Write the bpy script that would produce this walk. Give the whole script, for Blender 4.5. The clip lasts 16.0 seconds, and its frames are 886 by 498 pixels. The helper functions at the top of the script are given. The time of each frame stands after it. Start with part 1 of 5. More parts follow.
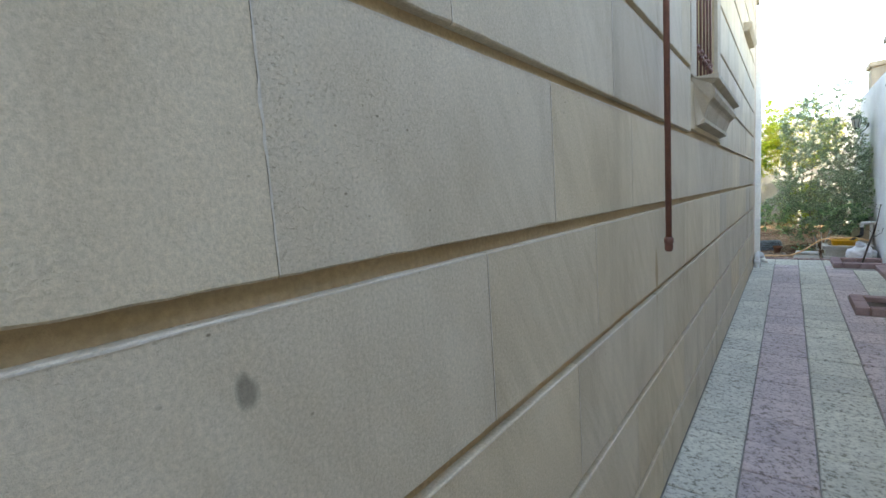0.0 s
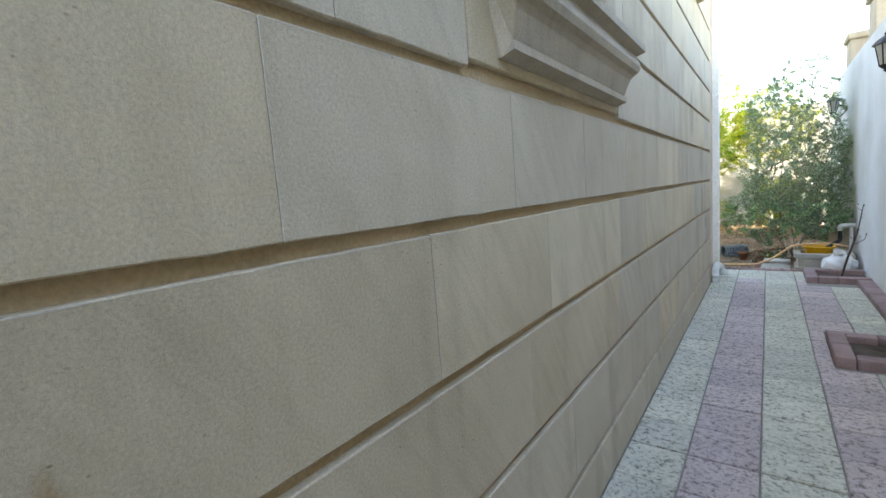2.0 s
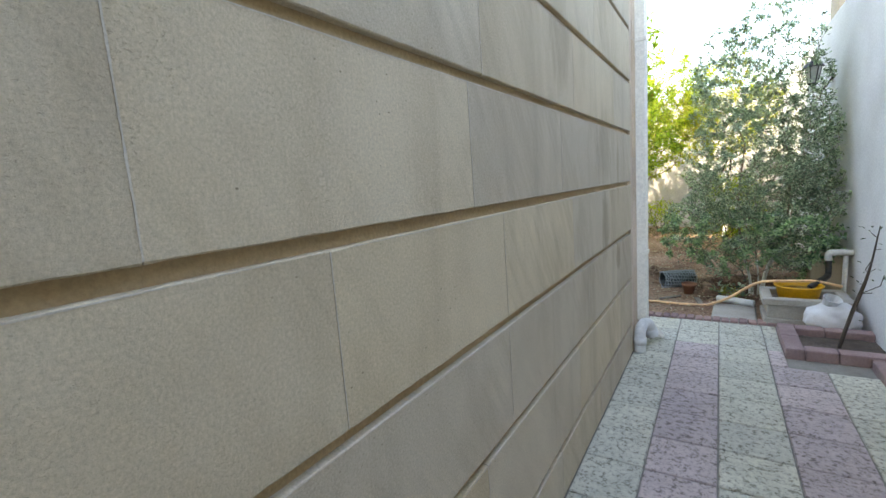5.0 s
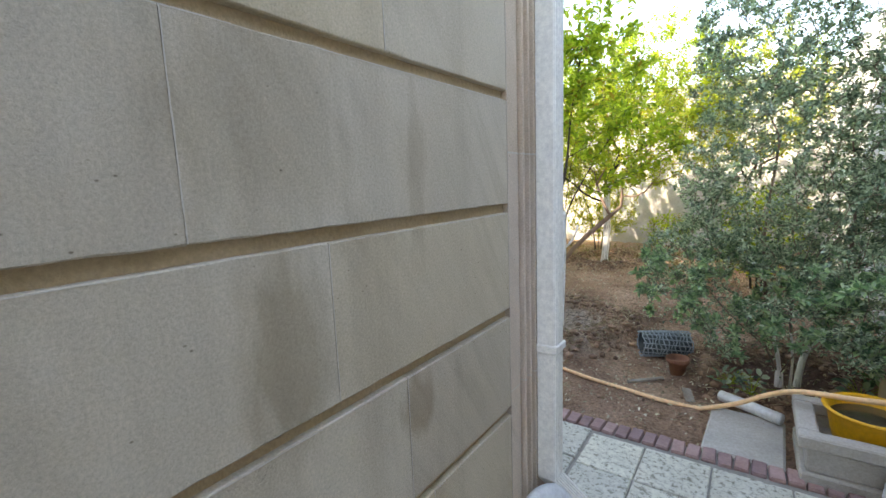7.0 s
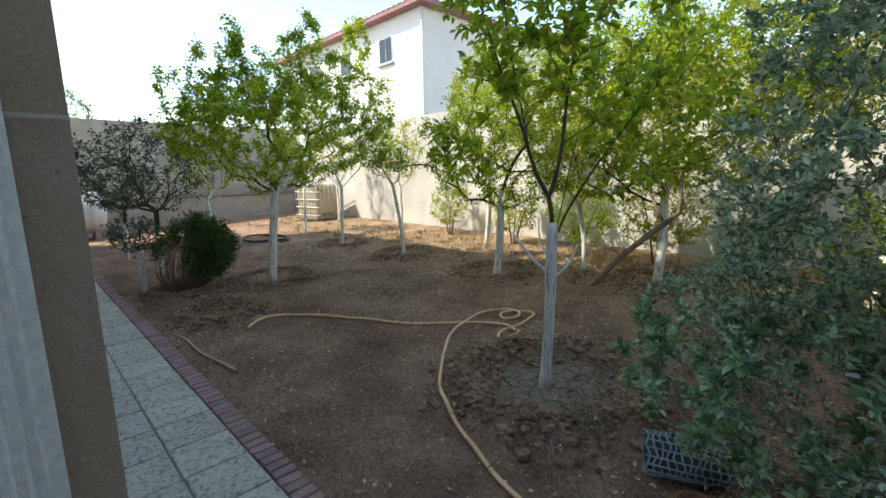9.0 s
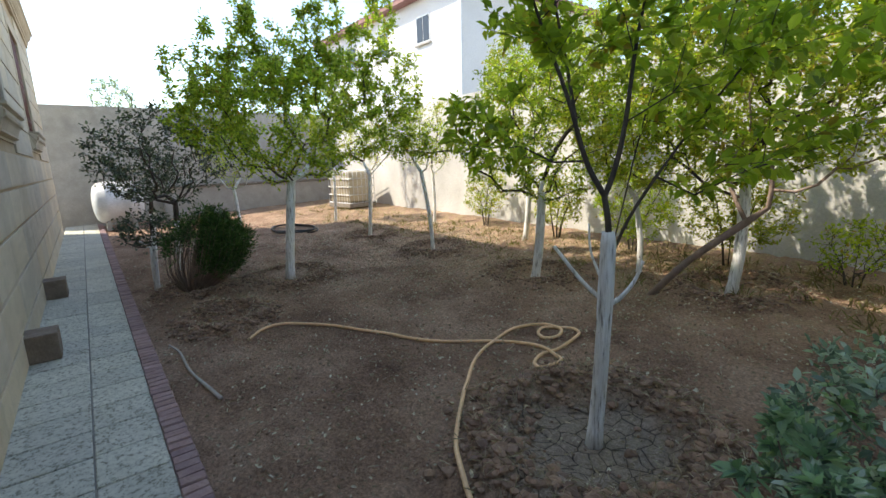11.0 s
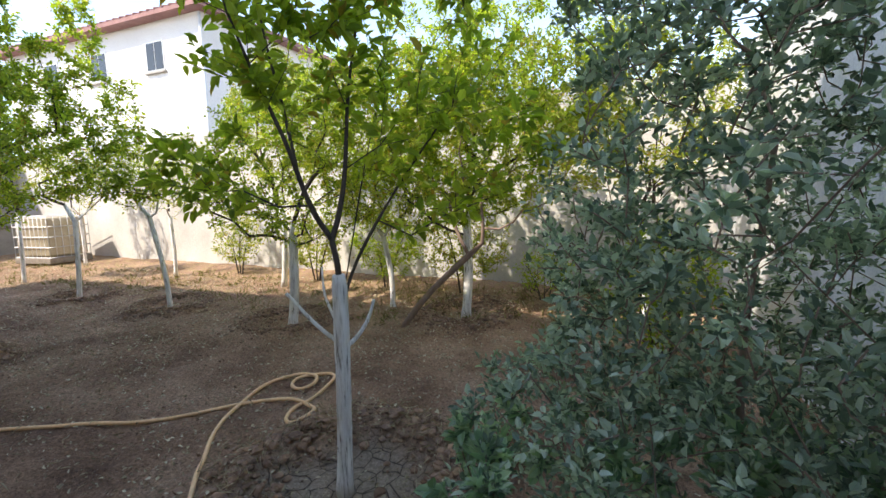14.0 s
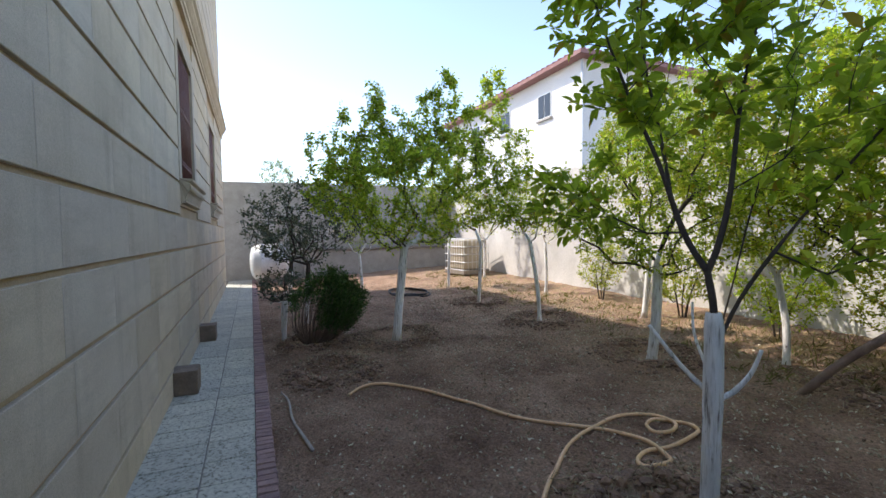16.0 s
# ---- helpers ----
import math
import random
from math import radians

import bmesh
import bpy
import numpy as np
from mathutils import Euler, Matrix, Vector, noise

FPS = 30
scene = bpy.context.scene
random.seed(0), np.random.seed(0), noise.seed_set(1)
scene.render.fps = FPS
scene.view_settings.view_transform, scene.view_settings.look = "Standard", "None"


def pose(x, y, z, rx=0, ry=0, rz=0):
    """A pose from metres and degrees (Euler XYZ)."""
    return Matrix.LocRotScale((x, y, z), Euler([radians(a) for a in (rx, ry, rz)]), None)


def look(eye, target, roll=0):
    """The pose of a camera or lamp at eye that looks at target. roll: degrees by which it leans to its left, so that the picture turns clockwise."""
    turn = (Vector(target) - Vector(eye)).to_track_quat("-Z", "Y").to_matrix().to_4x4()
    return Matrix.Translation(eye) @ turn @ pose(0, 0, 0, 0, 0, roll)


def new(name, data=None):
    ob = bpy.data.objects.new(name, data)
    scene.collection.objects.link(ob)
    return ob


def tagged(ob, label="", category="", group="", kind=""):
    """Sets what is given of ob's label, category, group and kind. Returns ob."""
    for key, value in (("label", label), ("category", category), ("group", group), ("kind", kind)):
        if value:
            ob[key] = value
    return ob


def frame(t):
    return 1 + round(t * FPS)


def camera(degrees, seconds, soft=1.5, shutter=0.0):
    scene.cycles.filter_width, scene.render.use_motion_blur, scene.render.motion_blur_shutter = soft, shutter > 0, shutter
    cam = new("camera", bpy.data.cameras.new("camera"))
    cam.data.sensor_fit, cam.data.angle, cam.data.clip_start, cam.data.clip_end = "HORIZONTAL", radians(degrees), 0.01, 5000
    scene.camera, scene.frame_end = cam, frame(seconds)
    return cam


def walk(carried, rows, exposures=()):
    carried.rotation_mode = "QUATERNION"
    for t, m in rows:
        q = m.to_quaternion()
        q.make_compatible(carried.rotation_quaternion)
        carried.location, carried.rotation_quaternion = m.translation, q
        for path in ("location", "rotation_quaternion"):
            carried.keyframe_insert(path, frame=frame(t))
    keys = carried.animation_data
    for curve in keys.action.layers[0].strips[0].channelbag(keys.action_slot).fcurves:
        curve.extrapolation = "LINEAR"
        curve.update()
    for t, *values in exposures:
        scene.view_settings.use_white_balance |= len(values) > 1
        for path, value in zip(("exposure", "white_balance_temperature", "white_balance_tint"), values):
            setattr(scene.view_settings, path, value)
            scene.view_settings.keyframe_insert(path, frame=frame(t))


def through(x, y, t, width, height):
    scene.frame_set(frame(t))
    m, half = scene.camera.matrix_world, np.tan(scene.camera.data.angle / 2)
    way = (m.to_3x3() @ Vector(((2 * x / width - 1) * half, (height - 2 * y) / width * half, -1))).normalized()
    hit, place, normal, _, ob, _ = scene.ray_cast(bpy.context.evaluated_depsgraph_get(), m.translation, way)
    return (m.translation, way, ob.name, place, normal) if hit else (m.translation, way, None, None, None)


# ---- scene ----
cam = camera(90.0, 16.0)
PATH = [
    (0, (0.078, 0.79, 1.519), (-1.151, 2.352, 1.3), -3.9),
    (0.5, (0.025, 1.259, 1.511), (-1.188, 2.835, 1.299), -6.1),
    (1, (0.119, 1.795, 1.483), (-1.063, 3.394, 1.273), -5.6),
    (1.5, (0.182, 2.368, 1.48), (-1.0, 3.966, 1.265), -5.2),
    (2, (0.237, 2.882, 1.498), (-0.944, 4.479, 1.259), -4.4),
    (2.5, (0.25, 3.431, 1.503), (-0.927, 5.029, 1.258), -3.1),
    (3, (0.212, 3.98, 1.512), (-0.918, 5.608, 1.245), -5.3),
    (3.5, (0.238, 4.507, 1.501), (-0.871, 6.147, 1.22), -1.6),
    (4, (0.21, 5.038, 1.509), (-0.881, 6.689, 1.227), -2.9),
    (6.3, (0.207, 7.727, 1.512), (-0.841, 9.406, 1.221), -4.5),
    (6.5, (0.206, 7.984, 1.519), (-0.851, 9.654, 1.209), -4.5),
    (7, (0.325, 8.556, 1.523), (-0.815, 10.172, 1.227), -2.2),
    (7.5, (0.353, 9.096, 1.523), (-0.824, 10.685, 1.222), -3.3),
    (8, (0.431, 9.587, 1.511), (-0.825, 11.114, 1.213), -3.4),
    (8.5, (0.449, 9.978, 1.527), (-0.928, 11.399, 1.235), -0.4),
    (9, (0.389, 10.332, 1.533), (-1.031, 11.701, 1.203), -1.3),
    (11.3, (-0.092, 11.019, 1.578), (-1.629, 12.235, 1.182), -1.8),
    (11.5, (-0.082, 11.055, 1.565), (-1.541, 12.365, 1.17), -1.5),
    (12, (-0.048, 11.08, 1.558), (-1.268, 12.611, 1.149), -1.6),
    (12.5, (0.013, 11.088, 1.56), (-0.921, 12.806, 1.139), -1.0),
    (13, (0.057, 11.084, 1.569), (-0.652, 12.908, 1.155), -0.7),
    (13.5, (0.076, 11.104, 1.582), (-0.656, 12.935, 1.249), -1.5),
    (14, (0.07, 11.119, 1.58), (-0.681, 12.958, 1.341), -1.5),
    (14.5, (0.035, 11.114, 1.567), (-0.918, 12.863, 1.383), -1.5),
    (15, (0.001, 11.11, 1.565), (-1.295, 12.627, 1.418), -1.4),
    (15.5, (0.005, 11.132, 1.563), (-1.664, 12.229, 1.457), -1.0),
    (16, (0.03, 11.134, 1.568), (-1.805, 11.927, 1.492), -1.0),
]
walk(cam, [(t, look(eye, target, roll)) for t, eye, target, roll in PATH], [(0, 2.98, 8400, 11), (2, 3.12, 8500, 11), (4, 3.06, 8900, 12), (6.5, 3.05, 9000, 15), (7.5, 2.95, 8500, 16), (8.5, 2.42, 8300, 16), (9, 1.7, 7800, 8), (11.5, 1.82, 7600, 12), (12.5, 2.58, 7700, 16), (13.0, 2.58, 7700, 16), (13.5, 2.18, 7700, 16), (14.5, 1.78, 7600, 14), (16, 1.52, 7100, 16)])

# ---- daylight: a low sun behind the house, open sky ----
SUN_FROM = Vector((-0.55, -0.65, 1.03)).normalized()
world = bpy.data.worlds.new("sky")
scene.world = world
world.use_nodes = True
_wn = world.node_tree
_sky = _wn.nodes.new("ShaderNodeTexSky")
_sky.sky_type = "NISHITA"
_sky.sun_disc = False
_sky.sun_elevation = math.asin(SUN_FROM.z)
_sky.sun_rotation = math.atan2(SUN_FROM.x, SUN_FROM.y)
_sky.air_density, _sky.dust_density, _sky.ozone_density = 0.9, 0.3, 1.2
_wn.links.new(_sky.outputs[0], _wn.nodes["Background"].inputs[0])
_wn.nodes["Background"].inputs[1].default_value = 0.15
_sun = bpy.data.lights.new("sun", "SUN")
_sun.energy, _sun.angle, _sun.color = 2.0, radians(0.6), (1.0, 0.985, 0.95)
_so = new("sun", _sun)
_so.matrix_world = look(SUN_FROM * 60, (0, 0, 0))

# ---- materials ----
def nodes_of(name):
    m = bpy.data.materials.new(name)
    m.use_nodes = True
    return m, m.node_tree.nodes, m.node_tree.links, m.node_tree.nodes["Principled BSDF"]


def ramp(N, stops):
    r = N.new("ShaderNodeValToRGB")
    e = r.color_ramp.elements
    while len(e) < len(stops):
        e.new(0.5)
    for k, (p, c) in zip(e, stops):
        k.position, k.color = p, (*c, 1)
    return r


def place(N, L, stretch=(1, 1, 1), jitter=False):
    """World position, stretched; with jitter each object gets its own piece of the pattern."""
    g = N.new("ShaderNodeNewGeometry")
    m = N.new("ShaderNodeMapping")
    m.inputs["Scale"].default_value = stretch
    L.new(g.outputs["Position"], m.inputs["Vector"])
    if jitter:
        o = N.new("ShaderNodeObjectInfo")
        k = N.new("ShaderNodeMath")
        k.operation = "MULTIPLY"
        k.inputs[1].default_value = 37.0
        L.new(o.outputs["Random"], k.inputs[0])
        L.new(k.outputs[0], m.inputs["Location"])
    return m.outputs[0]


def tex_noise(N, L, vec, scale, detail=4, rough=0.6):
    t = N.new("ShaderNodeTexNoise")
    t.inputs["Scale"].default_value, t.inputs["Detail"].default_value, t.inputs["Roughness"].default_value = scale, detail, rough
    L.new(vec, t.inputs["Vector"])
    return t.outputs["Fac"]


def blend(N, L, fac, a, b, mode="MIX"):
    m = N.new("ShaderNodeMix")
    m.data_type, m.blend_type = "RGBA", mode
    for sock, v in ((m.inputs[0], fac), (m.inputs[6], a), (m.inputs[7], b)):
        if isinstance(v, (int, float)):
            sock.default_value = v
        elif isinstance(v, tuple):
            sock.default_value = (*v, 1)
        else:
            L.new(v, sock)
    return m.outputs[2]


def bump(N, L, bs, height, strength, dist=0.01, under=None):
    b = N.new("ShaderNodeBump")
    b.inputs["Strength"].default_value, b.inputs["Distance"].default_value = strength, dist
    L.new(height, b.inputs["Height"])
    if under is not None:
        L.new(under, b.inputs["Normal"])
    L.new(b.outputs[0], bs.inputs["Normal"])
    return b.outputs[0]


def grainy(name, lo, hi, big=2.0, fine=60.0, stretch=(1, 1, 1), rough=0.85, relief=0.4, dist=0.006, metal=0.0, tint=0.0, pits=0.0, island=False):
    """A matt surface: two tones mottled at two scales, grain relief, optional pits, a change of tone from piece to piece."""
    m, N, L, bs = nodes_of(name)
    v = place(N, L, stretch, jitter=tint > 0)
    a = ramp(N, [(0.3, lo), (0.7, hi)])
    L.new(tex_noise(N, L, v, big, 6), a.inputs[0])
    f = tex_noise(N, L, place(N, L), fine, 3, 0.7)
    g = ramp(N, [(0.25, (0.72, 0.72, 0.72)), (0.75, (1.2, 1.2, 1.2))])
    L.new(f, g.inputs[0])
    col = blend(N, L, 0.7, a.outputs[0], g.outputs[0], "MULTIPLY")
    if tint > 0:
        if island:
            rnd = N.new("ShaderNodeNewGeometry").outputs["Random Per Island"]
        else:
            rnd = N.new("ShaderNodeObjectInfo").outputs["Random"]
        r = ramp(N, [(0.0, (1 - tint, 1 - tint, 1 - tint * 0.9)), (0.5, (1, 0.99, 0.97)), (1.0, (1 + tint * 0.7, 1 + tint * 0.6, 1 + tint * 0.4))])
        L.new(rnd, r.inputs[0])
        col = blend(N, L, 1.0, col, r.outputs[0], "MULTIPLY")
    n = bump(N, L, bs, f, relief, dist)
    if pits > 0:
        p = N.new("ShaderNodeTexVoronoi")
        p.inputs["Scale"].default_value = fine * 0.7
        L.new(place(N, L), p.inputs["Vector"])
        pr = ramp(N, [(0.0, (0, 0, 0)), (0.16, (1, 1, 1))])
        L.new(p.outputs["Distance"], pr.inputs[0])
        dk = ramp(N, [(0.0, (1 - pits, 1 - pits, 1 - pits)), (0.2, (1, 1, 1))])
        L.new(p.outputs["Distance"], dk.inputs[0])
        col = blend(N, L, 1.0, col, dk.outputs[0], "MULTIPLY")
        bump(N, L, bs, pr.outputs[0], relief, dist, n)
    L.new(col, bs.inputs["Base Color"])
    bs.inputs["Roughness"].default_value, bs.inputs["Metallic"].default_value = rough, metal
    return m


def plain(name, col, rough=0.5, metal=0.0, relief=0.12, fine=40.0, vary=0.12):
    lo = tuple(c * (1 - vary) for c in col)
    hi = tuple(min(1, c * (1 + vary)) for c in col)
    return grainy(name, lo, hi, 3.0, fine, rough=rough, relief=relief, dist=0.003, metal=metal)


# (y, z) of the middle, stretch, tone, reach
STAINS = [((2.98, 1.12), (14, 3.4), (0.66, 0.55, 0.40), 0.5), ((1.026, 1.32), (36, 19), (0.45, 0.45, 0.45), 0.5), ((9.05, 1.2), (6, 2.9), (0.70, 0.66, 0.60), 0.75), ((9.48, 1.55), (11, 1.9), (0.80, 0.77, 0.73), 0.5), ((9.05, 1.66), (3.2, 3.0), (0.80, 0.78, 0.75), 0.8), ((9.45, 0.93), (7, 5), (0.72, 0.66, 0.60), 0.6), ((8.2, 2.15), (4.0, 2.4), (0.74, 0.71, 0.68), 0.7)]


def wall_stone(name, lo, hi):
    """Sawn cream limestone: faint bedding, pits, grey rain streaks, each slab a little different."""
    m, N, L, bs = nodes_of(name)
    v = place(N, L, (1, 1, 1), jitter=True)
    a = ramp(N, [(0.3, lo), (0.72, hi)])
    L.new(tex_noise(N, L, v, 1.6, 5), a.inputs[0])
    bed = ramp(N, [(0.36, (0.83, 0.81, 0.78)), (0.5, (1.0, 1.0, 1.0)), (0.62, (1.10, 1.10, 1.10))])
    mp = N.new("ShaderNodeMapping")
    mp.inputs["Scale"].default_value = (1, 1.0, 12)
    tilt = N.new("ShaderNodeMapping")
    tilt.inputs["Rotation"].default_value = (1.0, 0, 0)
    L.new(v, tilt.inputs["Vector"])
    L.new(tilt.outputs[0], mp.inputs["Vector"])
    L.new(tex_noise(N, L, mp.outputs[0], 2.0, 4), bed.inputs[0])
    part_of = ramp(N, [(0.38, (0.05, 0.05, 0.05)), (0.62, (0.5, 0.5, 0.5))])
    L.new(tex_noise(N, L, v, 0.9, 2), part_of.inputs[0])
    col = blend(N, L, part_of.outputs[0], a.outputs[0], bed.outputs[0], "MULTIPLY")
    streak = ramp(N, [(0.52, (1, 1, 1)), (0.75, (0.70, 0.68, 0.66))])
    L.new(tex_noise(N, L, place(N, L, (3.5, 3.5, 0.35)), 1.7, 4), streak.inputs[0])
    col = blend(N, L, 0.55, col, streak.outputs[0], "MULTIPLY")
    blot = ramp(N, [(0.55, (1, 1, 1)), (0.78, (0.72, 0.69, 0.66))])
    L.new(tex_noise(N, L, place(N, L, (1, 1, 0.6)), 2.4, 6, 0.6), blot.inputs[0])
    col = blend(N, L, 0.7, col, blot.outputs[0], "MULTIPLY")
    rnd = N.new("ShaderNodeObjectInfo").outputs["Random"]
    r = ramp(N, [(0.0, (0.90, 0.89, 0.88)), (0.3, (1.02, 1.02, 1.01)), (0.55, (0.95, 0.92, 0.86)), (0.75, (1.08, 1.03, 0.92)), (1.0, (1.07, 1.06, 1.03))])
    L.new(rnd, r.inputs[0])
    col = blend(N, L, 1.0, col, r.outputs[0], "MULTIPLY")
    f = tex_noise(N, L, place(N, L), 150, 4, 0.85)
    g = ramp(N, [(0.3, (0.70, 0.70, 0.69)), (0.7, (1.20, 1.20, 1.20))])
    L.new(f, g.inputs[0])
    col = blend(N, L, 0.8, col, g.outputs[0], "MULTIPLY")
    # soft brown water stains, a rust run under the pipe end, one dark scuff
    for centre, stretch, tone, reach in STAINS:
        d = N.new("ShaderNodeVectorMath")
        d.operation = "DISTANCE"
        d.inputs[1].default_value = (0, centre[0] * stretch[0], centre[1] * stretch[1])
        wob = N.new("ShaderNodeVectorMath")
        wob.operation = "MULTIPLY_ADD"
        wob.inputs[1].default_value = (0.0, 0.9, 0.7)
        nz = N.new("ShaderNodeTexNoise")
        nz.inputs["Scale"].default_value, nz.inputs["Detail"].default_value = 9, 4
        L.new(place(N, L, (1, 2.2, 0.6)), nz.inputs["Vector"])
        L.new(nz.outputs["Color"], wob.inputs[0])
        L.new(place(N, L, (0, stretch[0], stretch[1])), wob.inputs[2])
        off = N.new("ShaderNodeVectorMath")
        off.operation = "SUBTRACT"
        off.inputs[1].default_value = (0, 0.45, 0.35)
        L.new(wob.outputs[0], off.inputs[0])
        L.new(off.outputs[0], d.inputs[0])
        sr = ramp(N, [(0.55 * reach, tone), (reach, (1, 1, 1))])
        L.new(d.outputs["Value"], sr.inputs[0])
        col = blend(N, L, 0.9, col, sr.outputs[0], "MULTIPLY")
    # pits: some slabs are riddled with them, most are nearly smooth
    lean = N.new("ShaderNodeMapping")
    lean.inputs["Rotation"].default_value = (0.35, 0, 0)
    lean.inputs["Scale"].default_value = (1, 0.75, 1.25)
    L.new(v, lean.inputs["Vector"])
    p = tex_noise(N, L, lean.outputs[0], 180, 3, 0.75)
    msk = ramp(N, [(0.40, (0, 0, 0)), (0.56, (1, 1, 1))])
    L.new(tex_noise(N, L, v, 5.0, 4), msk.inputs[0])
    some = ramp(N, [(0.0, (0.22, 0.22, 0.22)), (0.28, (0.22, 0.22, 0.22)), (0.31, (0.55, 0.55, 0.55)), (0.42, (0.55, 0.55, 0.55)), (0.45, (0.25, 0.25, 0.25)), (0.72, (0.25, 0.25, 0.25)), (0.75, (0.7, 0.7, 0.7)), (0.84, (0.7, 0.7, 0.7)), (0.87, (0.15, 0.15, 0.15))])
    L.new(rnd, some.inputs[0])
    msk2 = blend(N, L, 1.0, msk.outputs[0], some.outputs[0], "MULTIPLY")
    pr = ramp(N, [(0.30, (0, 0, 0)), (0.42, (1, 1, 1))])
    L.new(p, pr.inputs[0])
    pit = blend(N, L, msk2, (1.0, 1.0, 1.0), pr.outputs[0])
    dk = blend(N, L, pit, (0.80, 0.78, 0.74), (1.0, 1.0, 1.0))
    col = blend(N, L, 1.0, col, dk, "MULTIPLY")
    # a few pinholes
    ph = N.new("ShaderNodeTexVoronoi")
    ph.inputs["Scale"].default_value = 34
    L.new(place(N, L, (1, 0.8, 1.2)), ph.inputs["Vector"])
    hole = ramp(N, [(0.05, (0.45, 0.42, 0.38)), (0.10, (1, 1, 1))])
    L.new(ph.outputs["Distance"], hole.inputs[0])
    few = ramp(N, [(0.50, (0, 0, 0)), (0.60, (1, 1, 1))])
    L.new(tex_noise(N, L, v, 3.5, 3), few.inputs[0])
    col = blend(N, L, few.outputs[0], col, blend(N, L, 1.0, col, hole.outputs[0], "MULTIPLY"))
    n = bump(N, L, bs, f, 0.4, 0.005)
    n = bump(N, L, bs, tex_noise(N, L, place(N, L), 40, 5, 0.75), 0.16, 0.004, n)
    bump(N, L, bs, pit, 0.7, 0.005, n)
    L.new(col, bs.inputs["Base Color"])
    bs.inputs["Roughness"].default_value = 0.82
    return m


def paver(name, lo, hi):
    """Pressed concrete tile with a chipped riven face."""
    m, N, L, bs = nodes_of(name)
    v = place(N, L, (1, 1, 1), jitter=True)
    a = ramp(N, [(0.3, lo), (0.7, hi)])
    L.new(tex_noise(N, L, v, 6, 5), a.inputs[0])
    nn = tex_noise(N, L, v, 34, 5, 0.8)
    hi2 = ramp(N, [(0.40, (0.40, 0.385, 0.35)), (0.47, (0.93, 0.93, 0.92)), (0.62, (1.12, 1.12, 1.10))])
    L.new(nn, hi2.inputs[0])
    col = blend(N, L, 1.0, a.outputs[0], hi2.outputs[0], "MULTIPLY")
    r = ramp(N, [(0.0, (0.88, 0.88, 0.88)), (1.0, (1.08, 1.07, 1.04))])
    L.new(N.new("ShaderNodeObjectInfo").outputs["Random"], r.inputs[0])
    col = blend(N, L, 1.0, col, r.outputs[0], "MULTIPLY")
    n = bump(N, L, bs, nn, 0.9, 0.012)
    bump(N, L, bs, tex_noise(N, L, v, 160, 2), 0.3, 0.003, n)
    L.new(col, bs.inputs["Base Color"])
    bs.inputs["Roughness"].default_value = 0.88
    return m


def leafy(name, dark, mid, light, rough=0.5, through=0.3, rare=None):
    """Leaves, each its own tone; light passes through them."""
    m, N, L, bs = nodes_of(name)
    g = N.new("ShaderNodeNewGeometry")
    st = [(0.0, dark), (0.45, mid), (0.93, light)]
    st += [(0.97, rare)] if rare else [(1.0, light)]
    r = ramp(N, st)
    L.new(g.outputs["Random Per Island"], r.inputs[0])
    f = ramp(N, [(0.3, (0.8, 0.8, 0.8)), (0.7, (1.15, 1.15, 1.15))])
    L.new(tex_noise(N, L, place(N, L), 3.0, 3), f.inputs[0])
    col = blend(N, L, 1.0, r.outputs[0], f.outputs[0], "MULTIPLY")
    L.new(col, bs.inputs["Base Color"])
    bs.inputs["Roughness"].default_value = rough
    t = N.new("ShaderNodeBsdfTranslucent")
    lit = blend(N, L, 1.0, col, (1.5, 1.5, 0.7), "MULTIPLY")
    L.new(lit, t.inputs["Color"])
    mx = N.new("ShaderNodeMixShader")
    mx.inputs[0].default_value = through
    L.new(bs.outputs[0], mx.inputs[1])
    L.new(t.outputs[0], mx.inputs[2])
    L.new(mx.outputs[0], N["Material Output"].inputs["Surface"])
    return m


def limewash(name):
    """Lime brushed on bark: white coat, grey where thin, brown bark showing in upright cracks and flakes."""
    m, N, L, bs = nodes_of(name)
    v = place(N, L)
    a = ramp(N, [(0.33, (0.70, 0.68, 0.65)), (0.58, (0.92, 0.91, 0.88))])
    L.new(tex_noise(N, L, place(N, L, (1, 1, 0.25)), 14, 4), a.inputs[0])
    s = tex_noise(N, L, place(N, L, (1, 1, 0.09)), 55, 4, 0.65)
    k = ramp(N, [(0.33, (0.22, 0.18, 0.15)), (0.40, (0.80, 0.78, 0.75)), (0.52, (1.08, 1.08, 1.08))])
    L.new(s, k.inputs[0])
    col = blend(N, L, 0.9, a.outputs[0], k.outputs[0], "MULTIPLY")
    fl = ramp(N, [(0.66, (0, 0, 0)), (0.70, (1, 1, 1))])
    L.new(tex_noise(N, L, place(N, L, (1, 1, 0.5)), 24, 5, 0.7), fl.inputs[0])
    col = blend(N, L, fl.outputs[0], col, (0.17, 0.125, 0.10))
    L.new(col, bs.inputs["Base Color"])
    bs.inputs["Roughness"].default_value = 0.9
    n = bump(N, L, bs, s, 0.9, 0.012)
    bump(N, L, bs, tex_noise(N, L, v, 90, 3), 0.5, 0.004, n)
    return m


